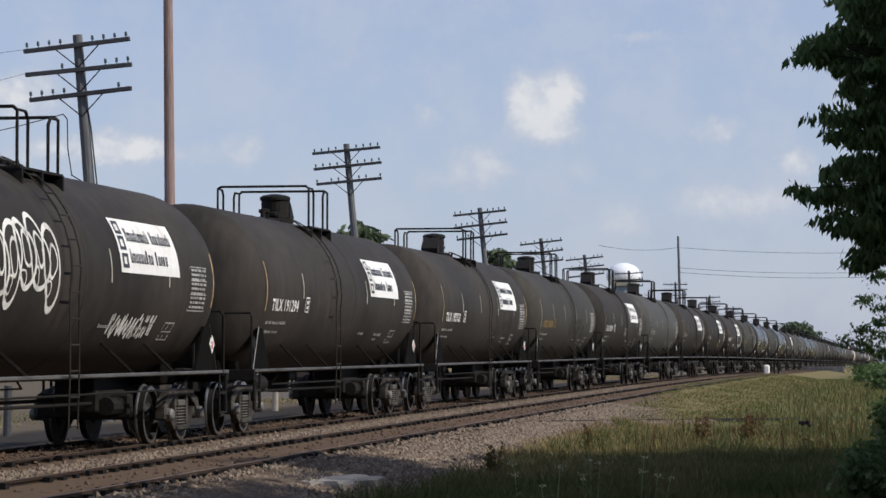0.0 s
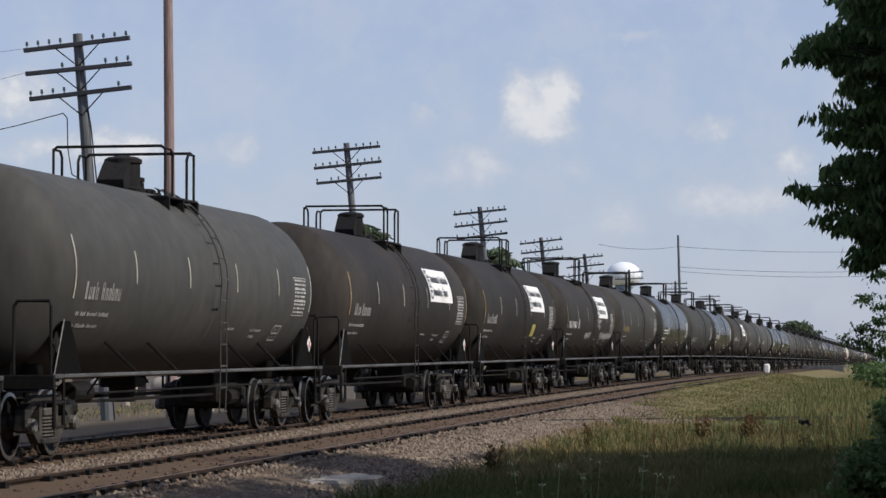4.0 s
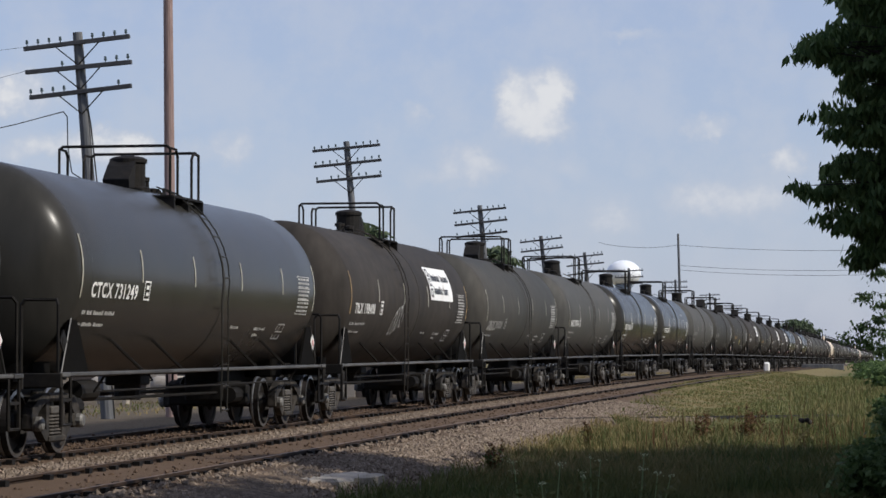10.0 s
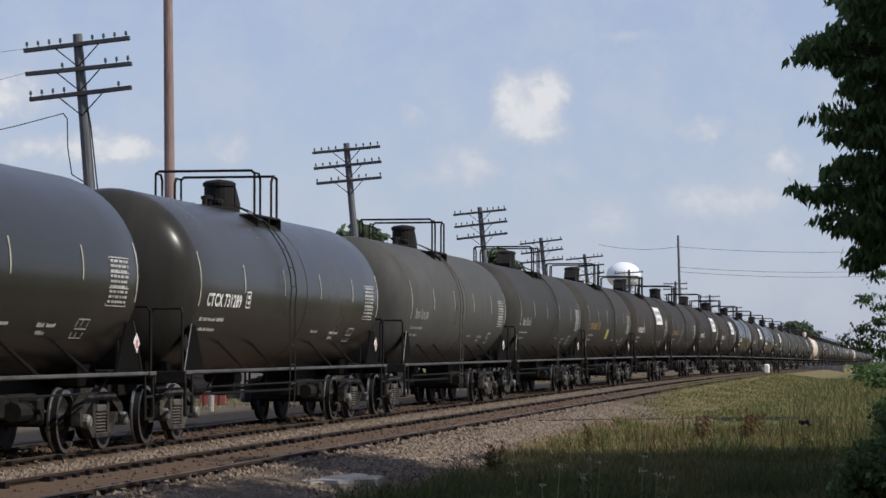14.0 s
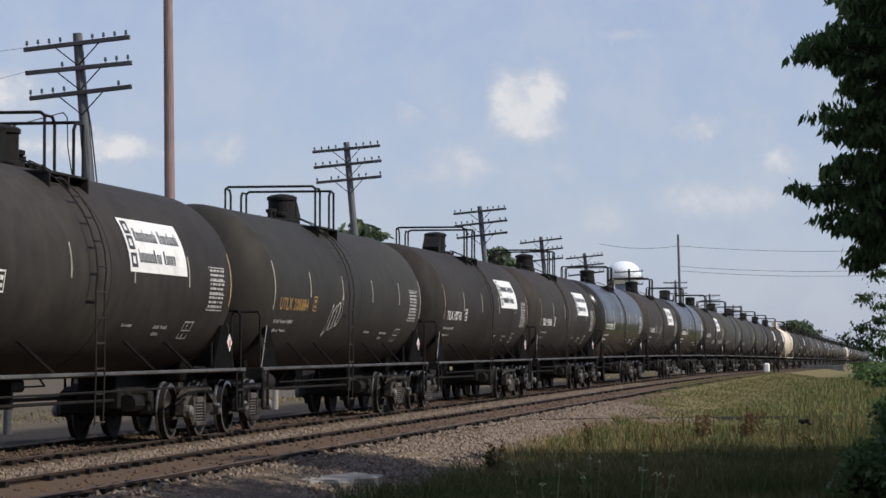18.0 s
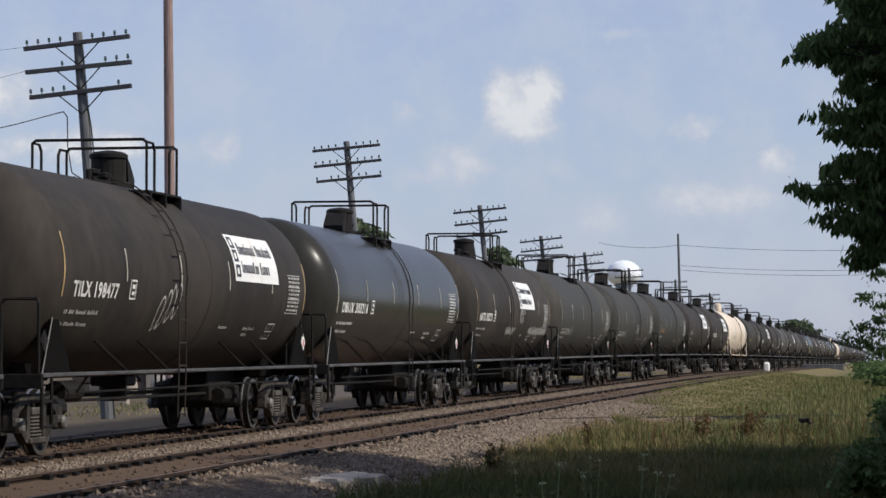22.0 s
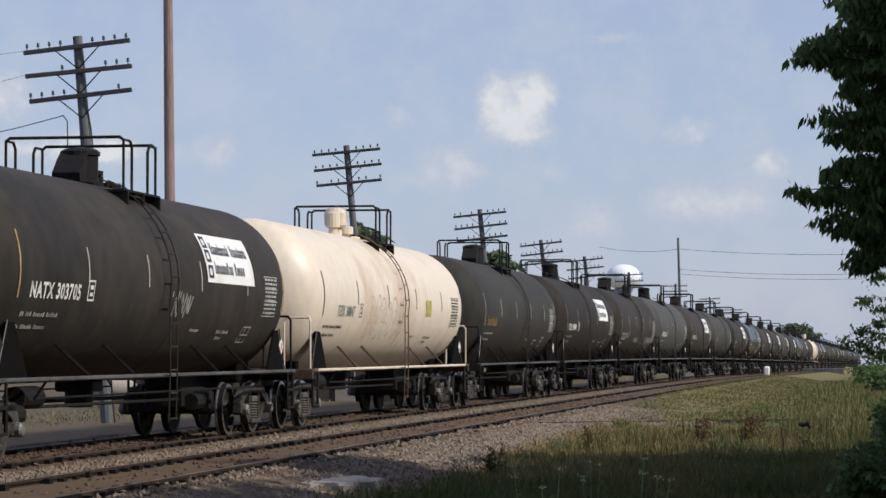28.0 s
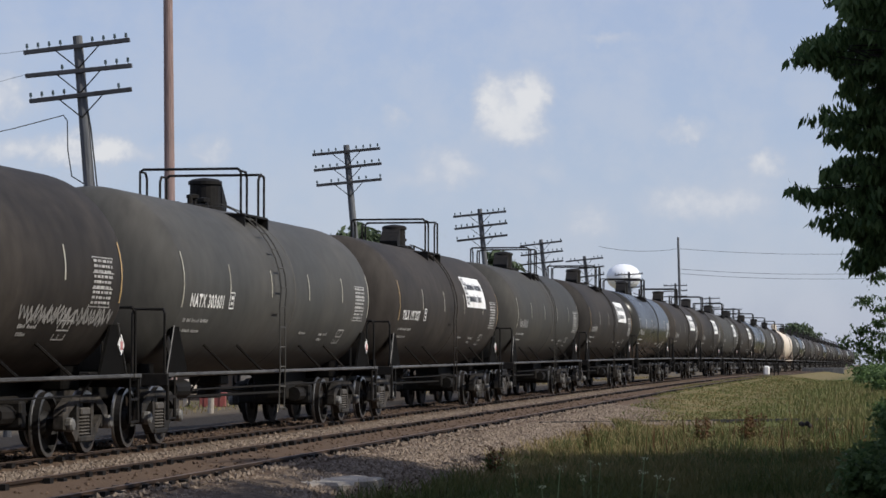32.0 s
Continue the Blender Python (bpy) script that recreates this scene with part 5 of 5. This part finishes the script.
# grey crossing panel and a white stone far along the line
bm = box(fresh(), -2.3, 2.3, -1.2, 1.2, -0.2, 0.42, 0.03)
slab_far = tagged(link_mesh("crossing_panel", bm, POLE_GREY), "grey timber block beside the far track", "timber block")
slab_far.location = (3.9, 298, bed(3.9, 298))
bm = box(fresh(), -0.5, 0.5, -0.4, 0.4, -0.1, 0.4, 0.12)
rock = tagged(link_mesh("boulder", bm, CONCRETE), "pale boulder by the track", "boulder")
rock.location = (3.4, 458, bed(3.4, 458))

# small white post box and dark posts by the far end of the siding
q = tagged(new("switch_marker", None), "small white marker and dark posts by the siding", "marker")
q.location = (2.9, 193, bed(2.9, 193))
part("marker", box(fresh(), -0.22, 0.22, -0.15, 0.15, 0.0, 0.70, 0.10), WHITE, q, "rounded white marker")
for dx in (0.55, 0.85):
    part("post", rod(fresh(), (dx, 0, -0.2), (dx, 0, 0.95), 0.06, seg=8), IRON, q)


# ---- yard across the line ----
SHED = surface("brown_shed_boards", (0.052, 0.041, 0.034), 0.85, 0, 0.2, 8, 0.8, (0.07, 0.052, 0.042), 0.4, 0.3, 0.01, 0.25, stretch=(1, 3, 0.3))
ROOF = surface("grey_shed_roof", (0.16, 0.15, 0.14), 0.7, 0.2, 0.15, 6, 0.6)
RED_BOX = surface("faded_red_paint", (0.22, 0.055, 0.045), 0.6, 0, 0.15, 6, 1.0, (0.22, 0.06, 0.05), 0.4)


def shed(x, y, w, d, h, label, doors):
    ob = tagged(new("shed", None), label, "shed")
    ob.location = (x, y, bed(x, y))
    n_ = int(w / 0.5)
    for i in range(n_):
        part("wall_board", box(fresh(), -w / 2 + 0.5 * i, -w / 2 + 0.5 * i + 0.485, -d / 2, -d / 2 + 0.04, -0.1, h, 0.005), SHED, ob)
    part("wall", box(fresh(), -w / 2, w / 2, -d / 2 + 0.045, d / 2, -0.1, h), SHED, ob)
    part("roof", box(fresh(), -w / 2 - 0.3, w / 2 + 0.3, -d / 2 - 0.3, d / 2 + 0.3, h, h + 0.12, 0.02), ROOF, ob)
    for u, dw, dh in doors:
        part("door", box(fresh(), u - dw / 2, u + dw / 2, -d / 2 - 0.05, -d / 2 - 0.005, 0.0, dh, 0.01), CONCRETE, ob, "pale panel door")


shed(-13.5, 104, 13, 5, 2.9, "low brown board shed beyond the tracks", ((-3.0, 0.9, 2.0), (1.5, 2.2, 2.0), (4.6, 0.8, 2.0)))


def fuel_tank(x, y, label):
    ob = tagged(new("fuel_tank", None), label, "fuel tank")
    ob.location = (x, y, bed(x, y))
    bm = lathe(fresh(), [(0.05, -0.85), (0.26, -0.78), (0.34, -0.62), (0.34, 0.62), (0.26, 0.78), (0.05, 0.85)], 16, "X", at=(0, 0, 0.62))
    part("vessel", finish(bm), CONCRETE, ob, smooth=True)
    for u in (-0.45, 0.45):
        part("leg", box(fresh(), u - 0.08, u + 0.08, -0.2, 0.2, -0.05, 0.34, 0.01), CONCRETE, ob)


fuel_tank(-14.2, 88, "pale horizontal fuel tank on concrete feet")
fuel_tank(-12.6, 90, "pale horizontal fuel tank on concrete feet")


def crate(x, y, w, h, material, label):
    ob = tagged(new("storage_box", None), label, "storage box")
    ob.matrix_basis = pose(x, y, bed(x, y), 0, 0, 12)
    part("body", box(fresh(), -w / 2, w / 2, -0.4, 0.4, 0.0, h, 0.02), material, ob)
    part("lid", box(fresh(), -w / 2 - 0.03, w / 2 + 0.03, -0.43, 0.43, h, h + 0.06, 0.015), material, ob)
    for u in (-0.3, 0.0, 0.3):
        part("rib", box(fresh(), u * w - 0.02, u * w + 0.02, -0.43, -0.395, 0.05, h - 0.05, 0.005), material, ob)


crate(-11.2, 90, 0.9, 0.45, RED_BOX, "faded red storage box on the ground")
crate(-10.0, 90.5, 0.4, 0.26, CONCRETE, "small pale storage box beside the red one")


def stake(x, y, h, material, label):
    bm = rod(fresh(), (0, 0, -0.3), (0.02, 0, h), 0.105, 0.095, 10)
    ob = tagged(link_mesh("post", finish(bm), material), label, "post")
    ob.location = (x, y, bed(x, y))


stake(-7.6, 58.0, 1.15, ARM, "short dark wooden post in the dirt")
stake(-8.9, 81.0, 0.9, CONCRETE, "short pale post by the yard")
stake(-7.3, 83.0, 0.9, CONCRETE, "short pale post by the yard")

# ---- clouds ----
def cloud_material():
    m = bpy.data.materials.new("cloud")
    m.use_nodes = True
    n, l, op, ramp, blend, noise_at = node_chain(m)
    co = n.new("ShaderNodeTexCoord").outputs["Object"]
    warp = n.new("ShaderNodeTexNoise")
    warp.inputs["Scale"].default_value, warp.inputs["Detail"].default_value = 0.022, 5
    l.new(co, warp.inputs["Vector"])
    add = n.new("ShaderNodeVectorMath")
    add.operation = "MULTIPLY_ADD"
    sub = n.new("ShaderNodeVectorMath")
    sub.operation = "SUBTRACT"
    l.new(warp.outputs["Color"], sub.inputs[0])
    sub.inputs[1].default_value = (0.5, 0.5, 0.5)
    l.new(sub.outputs[0], add.inputs[0])
    add.inputs[1].default_value = (44, 44, 0)
    curl = n.new("ShaderNodeTexNoise")
    curl.inputs["Scale"].default_value, curl.inputs["Detail"].default_value = 0.075, 4
    l.new(co, curl.inputs["Vector"])
    low = n.new("ShaderNodeVectorMath")
    low.operation = "SUBTRACT"
    l.new(curl.outputs["Color"], low.inputs[0])
    low.inputs[1].default_value = (0.5, 0.5, 0.5)
    more = n.new("ShaderNodeVectorMath")
    more.operation = "MULTIPLY_ADD"
    l.new(low.outputs[0], more.inputs[0])
    more.inputs[1].default_value = (24, 24, 0)
    l.new(co, more.inputs[2])
    l.new(more.outputs[0], add.inputs[2])
    sep = n.new("ShaderNodeSeparateXYZ")
    l.new(add.outputs[0], sep.inputs[0])
    total = None
    # puffs: place across, height, half width, half height, density
    for u, v, a, b, k in ((912, 172, 36, 62, 0.92), (988, 168, 42, 66, 0.98), (950, 184, 34, 50, 0.40), (952, 236, 84, 30, 0.44), (30, 165, 100, 50, 0.95), (90, 262, 150, 34, 0.72), (225, 258, 70, 36, 0.78), (420, 258, 40, 46, 0.66),
                          (1085, 385, 60, 56, 0.60), (1258, 226, 76, 26, 0.64), (1400, 282, 44, 36, 0.62), (1350, 345, 90, 60, 0.64), (1230, 345, 70, 50, 0.58), (870, 296, 60, 34, 0.46), (780, 310, 80, 40, 0.48),
                          (742, 205, 32, 30, 0.58), (826, 262, 46, 30, 0.45), (1000, 300, 70, 34, 0.40), (340, 270, 60, 26, 0.4), (1110, 62, 50, 16, 0.3), (1180, 60, 160, 18, 0.25)):
        x = op("DIVIDE", op("SUBTRACT", sep.outputs[0], float(u - 784)), float(a))
        y = op("DIVIDE", op("SUBTRACT", sep.outputs[1], float(441 - v)), float(b))
        d = op("ADD", op("MULTIPLY", x, x), op("MULTIPLY", y, y))
        g = op("MULTIPLY", op("POWER", 2.718, op("MULTIPLY", d, -1.2)), k)
        total = g if total is None else op("ADD", total, g)
    wisp = noise_at(co, 0.006, 6, 0.62)
    body = op("MULTIPLY", total, ramp(noise_at(co, 0.02, 3, 0.5), 0.3, 0.7, 0.7, 1.12))
    mask = op("ADD", op("MULTIPLY", ramp(body, 0.02, 0.60), 0.52), op("MULTIPLY", ramp(body, 0.36, 0.92), 0.40))
    veil = op("MULTIPLY", ramp(wisp, 0.36, 0.66), 0.34)
    alpha = op("MAXIMUM", mask, veil)
    em = n.new("ShaderNodeEmission")
    l.new(blend(ramp(body, 0.35, 1.05), (0.64, 0.675, 0.76), (0.85, 0.86, 0.885)), em.inputs[0])
    em.inputs[1].default_value = 0.88
    tr = n.new("ShaderNodeBsdfTransparent")
    mx = n.new("ShaderNodeMixShader")
    l.new(alpha, mx.inputs[0])
    l.new(tr.outputs[0], mx.inputs[1])
    l.new(em.outputs[0], mx.inputs[2])
    l.new(mx.outputs[0], n["Material Output"].inputs[0])
    return m


CLOUD_AT = 4300.0
UNIT = CLOUD_AT / 4690
bm = fresh()
w, h = 1500, 700
vs = [bm.verts.new(p) for p in ((-w, -260, 0), (w, -260, 0), (w, h, 0), (-w, h, 0))]
bm.faces.new(vs)
clouds = tagged(link_mesh("clouds", bm, cloud_material()), "small white summer clouds drifting over a pale sky", "clouds", kind="structure")
clouds.scale = (UNIT, UNIT, UNIT)


# ---- what moves ----
def motions():
    """The train rolls by at a steady speed, its wheels turn, and the clouds drift."""
    for car, y in TRAIN:
        walk(car, [(t, place(y - SPEED * t)) for t in range(33)])
    step = SPEED / 0.457 / FPS
    turned = {}
    for car, y in TRAIN:
        for truck in [o for o in car.children if o.name.startswith("truck")]:
            for w in [o for o in truck.children if o.name.startswith("wheelset")]:
                front = w.location.y < 0
                if front not in turned:
                    at = w.location.copy()
                    walk(w, [(i / FPS, Matrix.Translation(at) @ Matrix.Rotation(step * i, 4, "X")) for i in range(32 * FPS + 1)])
                    turned[front] = w.animation_data
                else:
                    w.rotation_mode = "QUATERNION"
                    data = w.animation_data_create()
                    data.action = turned[front].action
                    data.action_slot = turned[front].action_slot
    base = pose(*EYE, 92.1, 0, 9.81)
    walk(clouds, [(t, base @ Matrix.Translation(((12 - 1.75 * t) * UNIT, 0, -CLOUD_AT))) for t in (0, 8, 16, 24, 32)])


motions()
